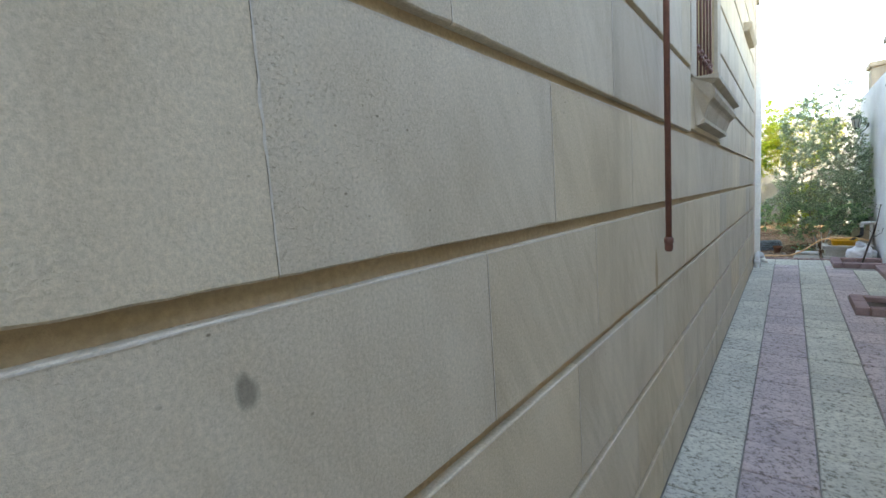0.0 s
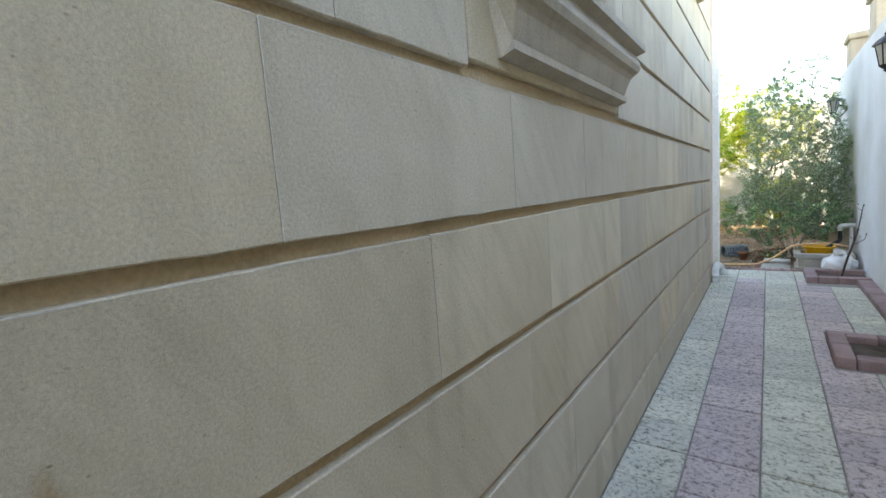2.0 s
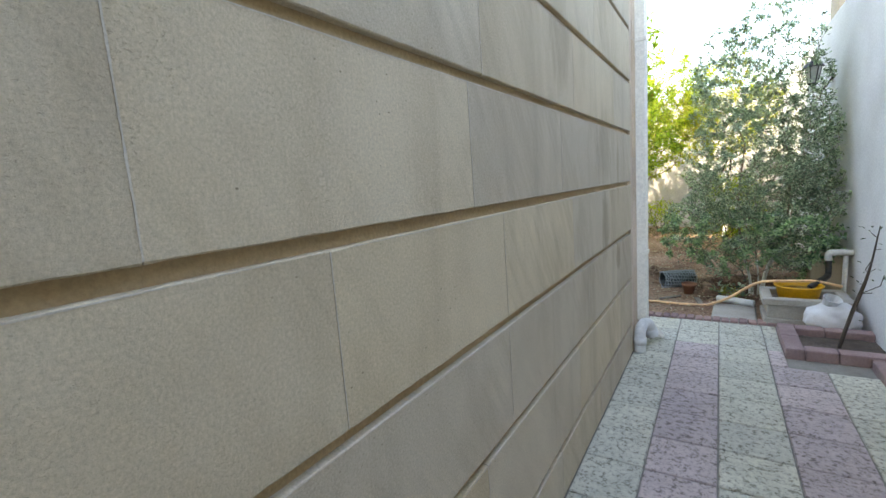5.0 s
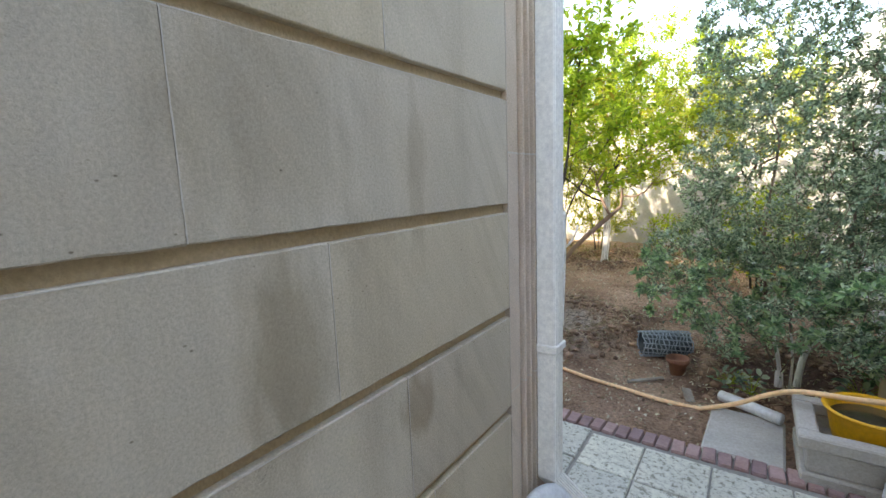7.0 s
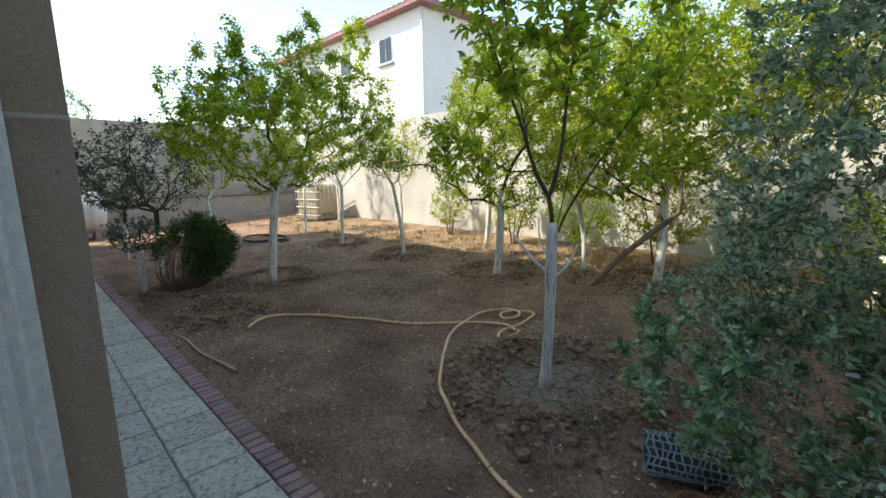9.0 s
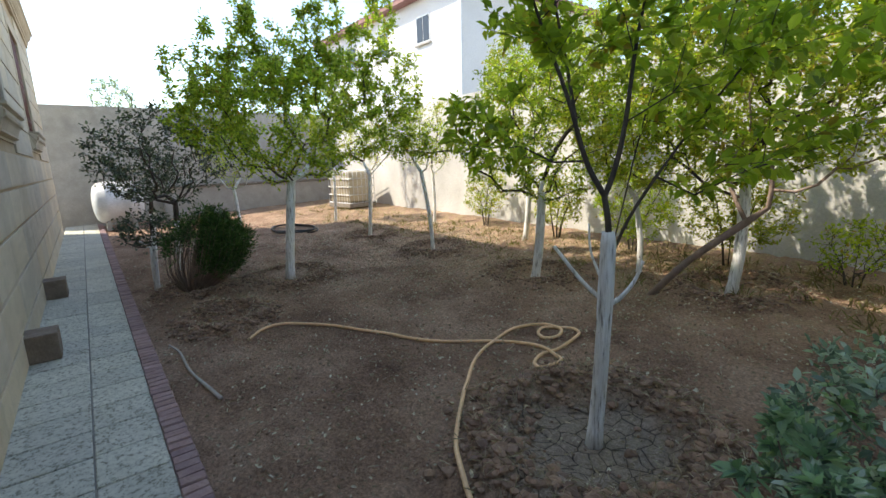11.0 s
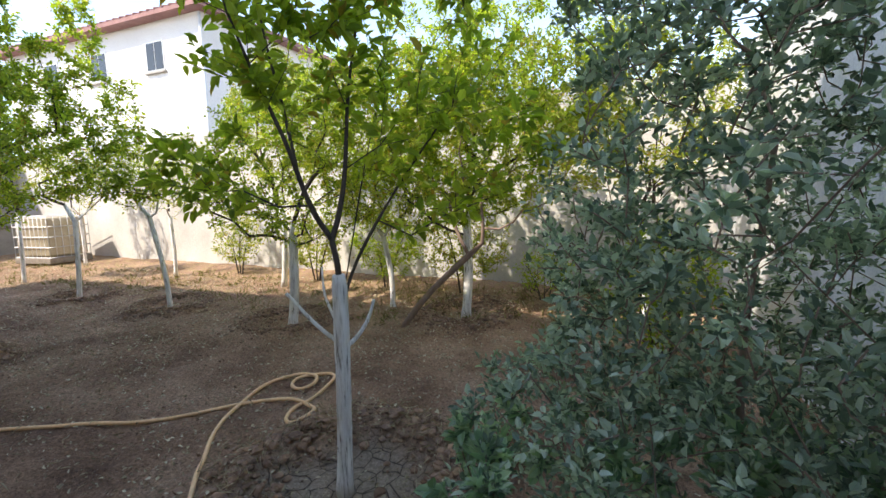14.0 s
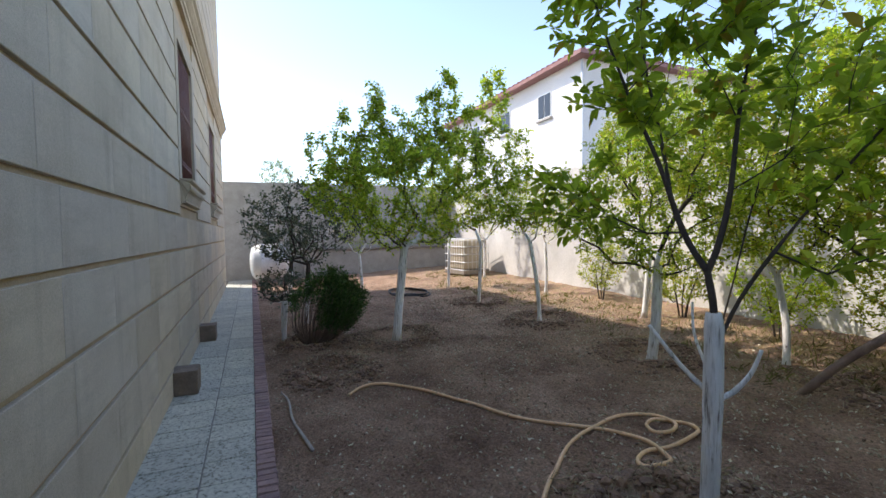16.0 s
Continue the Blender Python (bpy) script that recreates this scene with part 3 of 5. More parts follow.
holed_wall("wall_core", "y", -9.0, FY - 0.025, WX - 0.32, WX - DEEP, -0.1, EAVE, [WIN_S], M_GROOVE, house)
holed_wall("wall_core", "x", -15.0, WX - 0.32, FY - 0.32, FY - DEEP, -0.1, EAVE, WIN_F, M_GROOVE, house)
part("wall_back", box((-15.0, -9.0, -0.1), (-14.7, FY - 0.35, EAVE)), M_CONC, house)
part("wall_back", box((-14.7, -9.3, -0.1), (WX - DEEP, -9.0, EAVE)), M_CONC, house)
part("roof_slab", box((-15.35, -9.6, EAVE), (WX + 0.28, FY + 0.32, EAVE + 0.22), 0.02), M_CONC, house, "projecting concrete eave")

JOINTS = {4: [1.08, 1.88, 2.61, 3.31, 4.15, 4.82, 5.51, 6.41, 7.3, 8.17, 8.89], 3: [1.54, 2.18, 3.7, 4.39, 5.36, 5.88, 6.72, 7.5, 8.33, 9.17], 5: [1.47, 2.4, 3.47, 4.3, 5.4, 6.5, 7.4, 8.4, 9.38],
          2: [1.0, 2.0, 3.1, 4.2, 5.3, 6.4, 7.5, 8.6, 9.4]}
open_s = [(WIN_S[0] - 0.2, WIN_S[1] + 0.2, WIN_S[2] - 0.32, WIN_S[3] + 0.25)]
stone_run(house, "y", -2.0, 10.0, WX, 1, "side", open_s, JOINTS)
stone_run(house, "x", -14.98, -0.62, FY, 1, "front", [(a - 0.22, b + 0.22, c - 0.32, d + 0.25) for a, b, c, d in WIN_F], None)


def fluted_corner():
    """Corner pilaster: rounded flutes between fillets, turned round the corner, in jointed lengths."""
    prof = [(10.002, 0.0), (10.07, 0.0)]
    for c in (10.105, 10.155, 10.205):
        prof += [(c - 0.022, 0.0), (c - 0.017, -0.017), (c, -0.025), (c + 0.013, -0.016), (c + 0.017, 0.005), (c + 0.024, 0.007)]
    prof += [(10.235, 0.0), (10.395, 0.0)]
    pts = [(WX + d, y) for y, d in prof]
    pts += [(-0.40, 10.402), (-0.44, 10.402), (-0.445, 10.386), (-0.47, 10.380), (-0.485, 10.398), (-0.52, 10.400), (-0.53, 10.384), (-0.555, 10.380), (-0.57, 10.398), (-0.625, 10.398), (-0.625, 10.30), (-0.46, 10.30), (-0.46, 10.002)]
    zs = [0.0, 0.72, 1.62, 2.55, 3.45, 4.4, 5.3, 6.2, 7.1, 8.0, EAVE]
    for a, b in zip(zs, zs[1:]):
        bm = bmesh.new()
        lo = [bm.verts.new((x, y, a)) for x, y in pts]
        hi = [bm.verts.new((x, y, b)) for x, y in pts]
        n = len(pts)
        for k in range(n):
            bm.faces.new((lo[k], lo[(k + 1) % n], hi[(k + 1) % n], hi[k]))
        bm.faces.new(lo[::-1])
        bm.faces.new(hi)
        block = part("pilaster_block", bm, M_PILASTER, house)
        block.data.materials.append(M_STONEB)
        for f in block.data.polygons:      # the outer corner piece is a browner stone
            if f.center.y > 10.25 and f.center.x > -0.45 and abs(f.normal.z) < 0.5:
                f.material_index = 1
        bm = bmesh.new()
        ring = [[bm.verts.new((x + 0.0008 * (1 if x > -0.45 else 0), y + 0.0008 * (1 if y > 10.37 else 0), z)) for x, y in pts] for z in (b - 0.003, b + 0.003)]
        for k in range(n):
            bm.faces.new((ring[0][k], ring[0][(k + 1) % n], ring[1][(k + 1) % n], ring[1][k]))
        part("joint_filler", bm, M_PUTTY, house)


fluted_corner()

# boundary wall along the passage and the garden walls
RX = 1.30
side_wall = tagged(new("wall_east"), "tall white rendered boundary wall with a rough stained top", "wall", kind="structure")
bm = bmesh.new()
ys = [-9.0 + 0.25 * k for k in range(111)]
for i, y in enumerate(ys):
    z = 3.12 + 0.02 * noise.noise(Vector((0, y * 2.1, 0))) + 0.012 * noise.noise(Vector((5, y * 9.1, 0)))
    for x, zz in ((RX, -0.2), (RX + 0.006 * noise.noise(Vector((1, y, 3))), 1.4), (RX, z), (RX + 0.26, z + 0.03), (RX + 0.26, -0.2)):
        bm.verts.new((x, y, zz))
bm.verts.ensure_lookup_table()
for i in range(len(ys) - 1):
    for k in range(4):
        bm.faces.new((bm.verts[i * 5 + k], bm.verts[i * 5 + k + 1], bm.verts[i * 5 + k + 6], bm.verts[i * 5 + k + 5]))
part("wall_face", bm, M_RENDER, side_wall)

back_wall = tagged(new("wall_north"), "sunlit white rendered garden wall with patchy plaster", "wall", kind="structure")


def wall_along(parent, p, q, z0, z1, th, mat, name="wall_face"):
    d = Vector((q[0] - p[0], q[1] - p[1], 0))
    rot = Matrix.Rotation(math.atan2(d.y, d.x), 4, "Z")
    bm = bmesh.new()
    m = Matrix.Translation((p[0], p[1], 0)) @ rot
    n = max(2, int(d.length / 0.4))
    vs = []
    for k in range(n + 1):
        a = d.length * k / n
        zt = z1 + 0.02 * noise.noise(Vector((a * 1.7, z1, 3)))
        vs.append([bm.verts.new(m @ Vector((a, 0, z0))), bm.verts.new(m @ Vector((a, 0, zt))), bm.verts.new(m @ Vector((a, th, zt))), bm.verts.new(m @ Vector((a, th, z0)))])
    for a, b in zip(vs, vs[1:]):
        for k in range(3):
            bm.faces.new((a[k], b[k], b[k + 1], a[k + 1]))
    bm.faces.new(vs[0])
    bm.faces.new(vs[-1][::-1])
    return part(name, bm, mat, parent)


wall_along(back_wall, (-17.3, 18.95), (RX, 17.85), -0.3, 3.1, 0.25, M_RENDER2)
west = tagged(new("wall_west"), "grey-beige rendered end wall above a low plinth", "wall", kind="structure")
part("wall_face", box((-17.3, 9.0, -0.3), (-17.05, 18.9, 3.45)), M_CONC, west)
part("plinth", box((-17.05, 12.9, -0.3), (-16.75, 18.6, 0.95), 0.02), M_CONC, west)
part("plinth_cap", box((-17.045, 12.85, 0.95), (-16.68, 18.6, 1.03), 0.015), M_STICK, west, "dark capping course")

# paving: passage tiles, garden path tiles, brick edging
pave = tagged(new("pavement"), "riven concrete paving tiles in pale and pink rows", "paving", kind="structure")
part("bed", box((-0.42, -9.0, -0.2), (RX, 11.10, -0.012)), M_BED, pave)
part("bed", box((-17.0, FY - 0.03, -0.2), (-0.42, 11.12, -0.012)), M_BED, pave)
part("bed", box((-0.42, 11.10, -0.2), (RX, 11.12, -0.012)), M_BED, pave)


def tile_mesh(w, l, seed):
    r = random.Random(seed)
    bm = bmesh.new()
    add_box(bm, (-w / 2, -l / 2, -0.03), (w / 2, l / 2, 0), 0.005)
    for v in bm.verts:
        v.co.z += r.uniform(-0.001, 0.001)
    me = bpy.data.meshes.new("tile")
    bm.to_mesh(me)
    bm.free()
    return me


def lay_tile(me, x, y, mat):
    if not me.materials:
        me.materials.append(mat)
    ob = new("tile", me)
    ob.parent = pave
    ob.location = (x, y, rng.uniform(-0.0025, 0.0025))
    ob.rotation_euler = (rng.uniform(-0.004, 0.004), rng.uniform(-0.004, 0.004), rng.uniform(-0.006, 0.006))


COLS = [(-0.40, -0.105), (-0.105, 0.22), (0.22, 0.555), (0.555, 0.88), (0.88, 1.21), (1.21, RX)]
tile_meshes = {}
PITS = [(0.66, RX, 7.15, 7.86), (0.66, RX, 10.30, 10.97)]
row = -2.2
TL = 0.332
while row < 11.05:
    for c, (xa, xb) in enumerate(COLS):
        pink = c % 2 == 1 and row < 10.2
        end = min(row + TL, 11.10)
        for p in PITS:
            if xa < p[0] < xb and end > p[2] + 0.1 and row < p[3] - 0.1:
                xb = p[0] + 0.004
        if any(xb > p[0] + 0.1 and xa < p[1] and end > p[2] + 0.1 and row < p[3] - 0.1 for p in PITS):
            continue
        key = (c, pink, round(end - row, 3), round(xb, 3))
        if key not in tile_meshes:
            tile_meshes[key] = tile_mesh(xb - xa - 0.009, end - row - 0.009, len(tile_meshes))
        lay_tile(tile_meshes[key], (xa + xb) / 2, (row + end) / 2, M_PINK if pink else M_TILE)
    row += TL
x = -0.41
garden_tile = {a: tile_mesh(0.323, w, 90 + i) for i, (a, w) in enumerate(((0, 0.40), (1, 0.325)))}
while x > -16.9:
    lay_tile(garden_tile[0], x - 0.166, 10.58, M_TILE)
    lay_tile(garden_tile[1], x - 0.166, 10.952, M_TILE)
    x -= 0.332

edging = tagged(new("kerb"), "dusky red brick-on-edge border along the paving", "kerb", kind="structure")
brick_me = [tile_mesh(0.066, 0.125, 200 + k) for k in range(4)]
for me in brick_me:
    me.name = "brick"
    me.materials.append(M_BRICK)
x = 1.24
while x > -16.9:
    ob = new("brick", rng.choice(brick_me))
    ob.parent = edging
    ob.location = (x, 11.18 + rng.uniform(-0.004, 0.004), 0.008 + rng.uniform(-0.004, 0.004))
    ob.rotation_euler = (rng.uniform(-0.04, 0.04), rng.uniform(-0.05, 0.05), rng.uniform(-0.05, 0.05))
    ob.scale = (1, 1, 1.9)
    x -= 0.0745
part("bed", box((-16.9, 11.125, -0.25), (RX, 11.235, -0.02)), M_BED, edging)

# ---- trees and shrubs ----
def leaf_cloud(name, spots, mat, parent, size, slim, seed, fold=0.25, label="", droop=-0.15):
    """Leaves as small folded blades. spots: (place, direction) pairs."""
    r = np.random.RandomState(seed)
    n = len(spots)
    P = np.array([s[0] for s in spots], float)
    D = np.array([s[1] for s in spots], float)
    D = D + r.normal(0, 0.55, (n, 3)) + np.array([0, 0, droop])
    D /= np.linalg.norm(D, axis=1)[:, None] + 1e-9
    S = np.cross(D, r.normal(0, 1, (n, 3)) * np.array([0.6, 0.6, 0.0]) + np.array([0, 0, 1.0]))
    S /= np.linalg.norm(S, axis=1)[:, None] + 1e-9
    U = np.cross(S, D)
    ln = size * r.uniform(0.6, 1.25, n)[:, None]
    w = ln * slim * r.uniform(0.85, 1.15, n)[:, None]
    V = np.empty((n, 6, 3))
    V[:, 0] = P
    V[:, 1] = P + D * ln * 0.32 + S * w * 0.5 + U * w * fold
    V[:, 2] = P + D * ln * 0.72 + S * w * 0.38 + U * w * fold * 0.6
    V[:, 3] = P + D * ln - U * ln * 0.10
    V[:, 4] = P + D * ln * 0.72 - S * w * 0.38 + U * w * fold * 0.6
    V[:, 5] = P + D * ln * 0.32 - S * w * 0.5 + U * w * fold
    base = np.arange(n)[:, None] * 6
    F = np.concatenate([base + np.array([0, 1, 2, 3]), base + np.array([0, 3, 4, 5])])
    me = bpy.data.meshes.new(name)
    me.from_pydata(V.reshape(-1, 3).tolist(), [], F.tolist())
    me.materials.append(mat)
    me.update()
    ob = new(name, me)
    if parent is not None:
        ob.parent = parent
    return tagged(ob, label) if label else ob


def grow(seed, stems, env, n, twig=0.0035, bias=0.35, step=0.16):
    """Branch skeleton: stems are given polylines (start radius, points); shoots reach for points scattered in the ellipsoids of env."""
    r = random.Random(seed)
    pos, par = [], []
    for root, line in stems:
        prev = root
        for p in line:
            pos.append(Vector(p))
            par.append(prev)
            prev = len(pos) - 1
    can = [i for i in range(len(pos)) if i >= 2]
    depth = [0.0] * len(pos)
    for i in range(len(pos)):
        depth[i] = 0 if par[i] < 0 else depth[par[i]] + (pos[i] - pos[par[i]]).length
    goals = []
    tot = sum(e[2] for e in env)
    for c, rad, wgt in env:
        for _ in range(int(n * wgt / tot)):
            while True:
                q = Vector((r.uniform(-1, 1), r.uniform(-1, 1), r.uniform(-1, 1)))
                if 0.15 < q.length < 1:
                    break
            q = q.normalized() * (q.length ** 0.6)
            goals.append(Vector((c[0] + q.x * rad[0], c[1] + q.y * rad[1], c[2] + q.z * rad[2])))
    root_p = pos[can[0]]
    goals.sort(key=lambda g: (g - root_p).length)
    for g in goals:
        A = np.array([tuple(pos[i]) for i in can])
        dd = np.linalg.norm(A - np.array(g), axis=1)
        up = np.maximum(0, A[:, 2] - g.z)
        cost = dd + bias * np.array([depth[i] for i in can]) + 0.8 * up
        k = can[int(np.argmin(cost))]
        a = pos[k]
        L = (g - a).length
        m = max(1, int(L / step))
        side = Vector((r.gauss(0, 1), r.gauss(0, 1), r.gauss(0, 1))) * 0.10 * L
        prev = k
        for j in range(1, m + 1):
            t = j / m
            p = a.lerp(g, t) + side * math.sin(math.pi * t) + Vector((0, 0, -0.12 * L * math.sin(math.pi * t)))
            pos.append(p)
            par.append(prev)
            depth.append(depth[prev] + (p - pos[prev]).length)
            prev = len(pos) - 1
            can.append(prev)
    rad2 = [0.0] * len(pos)
    kids = [[] for _ in pos]
    for i, p in enumerate(par):
        if p >= 0:
            kids[p].append(i)
    for i in range(len(pos) - 1, -1, -1):
        if not kids[i]:
            rad2[i] = twig ** 2.2
        else:
            rad2[i] = sum(rad2[k] for k in kids[i]) + 0.02 * twig ** 2.2
    rad = [v ** (1 / 2.2) for v in rad2]
    return pos, par, kids, rad


def tree(name, label, category, base, stems, env, n, leaf, leaf_mat, seed, trunk_r, lime=1.2, size=0.06, slim=0.55, twig=0.0035, group="", bark=None, bias=0.35, leaf_rad=0.012, crown_label="", thin_out=1.6, spread=0.09, droop=-0.15, cap=None, tips=1.5, clear=None, extra=None):
    """A tree in its own space at base: limewashed trunk, branches, crown of separate leaves."""
    bark = bark or M_BARK
    t = thing(name, label, category, base, group, "")
    pos, par, kids, rad = grow(seed, stems, env, n, twig, bias)
    taper = math.log(twig / trunk_r) / math.log(min(rad) / rad[0])
    taper = max(taper, thin_out)
    rad = [max(twig * 0.6, trunk_r * (x / rad[0]) ** taper) for x in rad]
    if cap:
        rad = [min(x, cap[1] * max(0.42, 1 - 0.55 * (p.z - cap[0]))) if p.z > cap[0] else x for x, p in zip(rad, pos)]
    r = random.Random(seed + 1)
    tv, tf, bv, bf = [], [], [], []
    for i in range(len(pos)):
        if par[i] >= 0 and i == max(kids[par[i]], key=lambda k: rad[k]):
            continue
        chain = ([par[i]] if par[i] >= 0 else []) + [i]
        while kids[chain[-1]]:
            chain.append(max(kids[chain[-1]], key=lambda k: rad[k]))
        pts = [pos[k] for k in chain]
        rr = [rad[k] for k in chain]
        if par[i] >= 0:
            rr[0] = rr[1]
        white = [p.z < lime and q > trunk_r * 0.33 for p, q in zip(pts, rr)]
        cut = 0
        while cut < len(pts) and white[cut]:
            cut += 1
        if cut >= 2:
            low = [q * (1 + 0.10 * noise.noise(Vector((p.z * 5, seed, 0))) + 0.28 * math.exp(-max(0.0, p.z) / 0.07)) for p, q in zip(pts[:cut], rr[:cut])]
            tube_data(pts[:cut], low, 10, tv, tf)
            if len(pts) - cut >= 1:
                rr[cut - 1] = rr[cut]
                tube_data(pts[cut - 1:], rr[cut - 1:], 7 if rr[cut - 1] > 0.012 else 5, bv, bf)
        elif len(pts) >= 2:
            tube_data(pts, rr, 7 if rr[0] > 0.012 else 4, bv, bf)
    if tv:
        mesh_ob("trunk", tv, tf, M_LIMEWASH, t, "white limewashed trunk", smooth=True)
    if bv:
        mesh_ob("branch_work", bv, bf, bark, t, smooth=True)
    spots = []
    thin = [i for i in range(len(pos)) if par[i] >= 0 and rad[i] < leaf_rad and pos[i].z > 0.25]
    if thin and leaf:
        w = [(1.0 if kids[i] else tips) for i in thin]
        if clear:
            w = [0.0 if pos[i].z < clear[0] and math.hypot(pos[i].x, pos[i].y) < clear[1] else k for i, k in zip(thin, w)]
        for i in r.choices(thin, w, k=leaf):
            a, b = pos[par[i]], pos[i]
            p = a.lerp(b, r.random())
            d = (b - a).normalized() * 0.7 + Vector((r.gauss(0, 1), r.gauss(0, 1), r.gauss(0, 0.7))) * 0.8
            d.normalize()
            spots.append((p + d * r.uniform(0, spread), d))
        leaf_cloud("crown", spots, leaf_mat, t, size, slim, seed + 2, label=crown_label, droop=droop)
    if extra:
        low = [i for i in thin if pos[i].z < extra[3] and pos[i].y < extra[4] and not kids[i]]
        spots = []
        for i in r.choices(low, k=extra[0] // 8):
            d0 = (pos[i] - pos[par[i]]).normalized()
            for k in range(8):
                d = (d0 * 0.6 + Vector((r.gauss(0, 1), r.gauss(0, 1), r.gauss(0, 0.8))) * 0.7).normalized()
                spots.append((pos[i] - d0 * r.uniform(0, 0.05) + d * 0.008, d))
        leaf_cloud("young_leaves", spots, extra[2], t, extra[1], 0.5, seed + 3, label="larger fresh green leaves", droop=0.2)
    return t


def up_line(*pts):
    return [Vector(p) for p in smooth_line(pts, 4)]


RV = Vector((0.82, 0.572, 0))     # across the line from the house corner to the plum tree


def at(side, ahead, z):
    f = Vector((-0.572, 0.82, 0))
    v = RV * side + f * ahead
    return (v.x, v.y, z)


def plum_stubs(t):
    """Pruned low limbs, limewashed with the trunk, one of them still in leaf."""
    for pts, r0, r1 in (([at(0.03, 0, 0.86), at(-0.1, 0.02, 0.98), at(-0.24, 0.05, 1.15)], 0.013, 0.009), ([at(0.03, 0, 0.84), at(0.10, 0.03, 0.88), at(0.17, 0.05, 0.97), at(0.21, 0.06, 1.08)], 0.015, 0.008), ([at(0.0, 0, 1.0), at(-0.05, 0.1, 1.12), at(-0.06, 0.16, 1.26)], 0.008, 0.005)):
        line = smooth_line(pts, 4)
        tube("limb_stub", line, [r0 + (r1 - r0) * i / (len(line) - 1) for i in range(len(line))], M_LIMEWASH, t, 7)


def plum_near():
    b = (-1.32, 13.0, ground_z(-1.32, 13.0) - 0.02)
    trunk = up_line((0, 0, 0), at(0.02, 0, 0.45), at(0.03, 0, 0.95), at(0.03, 0, 1.24), at(0.005, 0.01, 1.42))
    n = len(trunk)
    fork = n - 1
    stems = [(-1, trunk),
             (fork, up_line(at(0.005, 0.01, 1.42), at(-0.09, 0, 1.6), at(-0.19, -0.03, 1.92), at(-0.32, -0.06, 2.26), at(-0.46, -0.1, 2.7), at(-0.58, -0.12, 3.15))[1:]),
             (fork, up_line(at(0.005, 0.01, 1.42), at(0.05, 0.03, 1.56), at(0.09, 0.04, 1.78), at(0.13, 0.05, 2.2), at(0.22, 0.08, 2.7), at(0.3, 0.1, 3.2))[1:]),
             (fork + 6, up_line(at(-0.14, -0.02, 1.78), at(-0.2, 0.08, 2.1), at(-0.28, 0.16, 2.5), at(-0.33, 0.22, 2.95))[1:]),
             (n - 6, up_line(at(0.03, 0, 1.05), at(0.13, 0.06, 1.3), at(0.3, 0.12, 1.58), at(0.5, 0.18, 1.86), at(0.72, 0.22, 2.15))[1:]),
             (n - 6, up_line(at(0.03, 0, 1.05), at(0.1, 0.1, 1.35), at(0.2, 0.24, 1.8), at(0.36, 0.35, 2.4))[1:])]
    env = [(at(-0.2, 0, 2.6), (0.55, 0.55, 0.5), 2), (at(0.4, 0.1, 2.5), (0.6, 0.6, 0.6), 2.5), (at(0.7, 0.1, 1.9), (0.55, 0.5, 0.4), 1.4),
           (at(-0.55, 0.2, 1.8), (0.35, 0.35, 0.22), 0.8), (at(0.1, 0, 3.3), (0.8, 0.8, 0.55), 2.0)]
    t = tree("plum_tree", "young plum tree with limewashed trunk in a mud basin", "tree", b, stems, env, 330, 4600, M_LEAF, 5, 0.041, 1.27, 0.074, 0.5, twig=0.0026, leaf_rad=0.009, thin_out=1.75, spread=0.06, cap=(1.26, 0.017), clear=(1.95, 0.42))
    plum_stubs(t)
    return t


plum_near()


def orchard_tree(x, y, h_fork, crown, n, leaves, mat, seed, r=0.05, lean=(0, 0), lime=None, size=0.044, label="", bias=0.35, twig=0.0035, name="fruit_tree", bark=None):
    b = (x, y, ground_z(x, y) - 0.03)
    trunk = up_line((0, 0, 0), (lean[0] * 0.35 + 0.03, lean[1] * 0.35, h_fork * 0.45), (lean[0], lean[1], h_fork))
    env = [((lean[0] + cx, lean[1] + cy, cz), rr, w) for cx, cy, cz, rr, w in crown]
    return tree(name, label, "tree", b, [(-1, trunk)], env, n, leaves, mat, seed, r, h_fork + 0.3 if lime is None else lime, size, group="orchard trees", bias=bias, twig=twig, bark=bark)


CROSS = Vector((0.29, 0.957))      # across the view down the garden
round_crown = [(0.05, 0.1, 2.3, (1.62, 1.62, 0.78), 5.2)]
for side, top, w in ((-1.25, 3.15, 0.4), (-0.85, 3.45, 0.5), (-0.45, 3.85, 0.6), (-0.05, 3.55, 0.45), (0.35, 3.75, 0.5), (0.62, 4.05, 0.6), (1.0, 3.55, 0.5), (1.38, 4.1, 0.6), (1.75, 3.3, 0.5)):
    round_crown.append((CROSS.x * side, CROSS.y * side, top - 0.55, (0.2, 0.2, 0.6), w))
    round_crown.append((CROSS.x * side - 0.5, CROSS.y * side * 0.7, top - 0.8, (0.2, 0.2, 0.55), w * 0.6))
orchard_tree(-6.35, 13.1, 1.68, round_crown, 700, 36000, M_LEAF, 21, 0.062, (0.03, 0.18), label="round-crowned fruit tree with a white limewashed trunk", size=0.05)
orchard_tree(-3.65, 15.3, 1.05, [(0, 0, 1.95, (1.35, 1.1, 0.85), 2), (0.3, 0.3, 2.7, (0.9, 0.8, 0.7), 1), (-1.25, -1.1, 1.78, (0.3, 0.3, 0.22), 0.22)], 480, 17000, M_LEAF, 31, 0.055, (0.05, 0.05), label="leafy fruit tree with a whitewashed trunk")
orchard_tree(-1.72, 16.2, 1.2, [(-0.1, 0.1, 2.3, (1.5, 1.2, 1.1), 3), (-0.3, 0, 3.2, (0.9, 0.8, 0.7), 1), (0.85, -0.3, 2.9, (0.9, 0.8, 0.9), 1.6)], 640, 29000, M_LEAF, 41, 0.055, (0.0, 0.1), label="dense fruit tree with a whitewashed trunk")
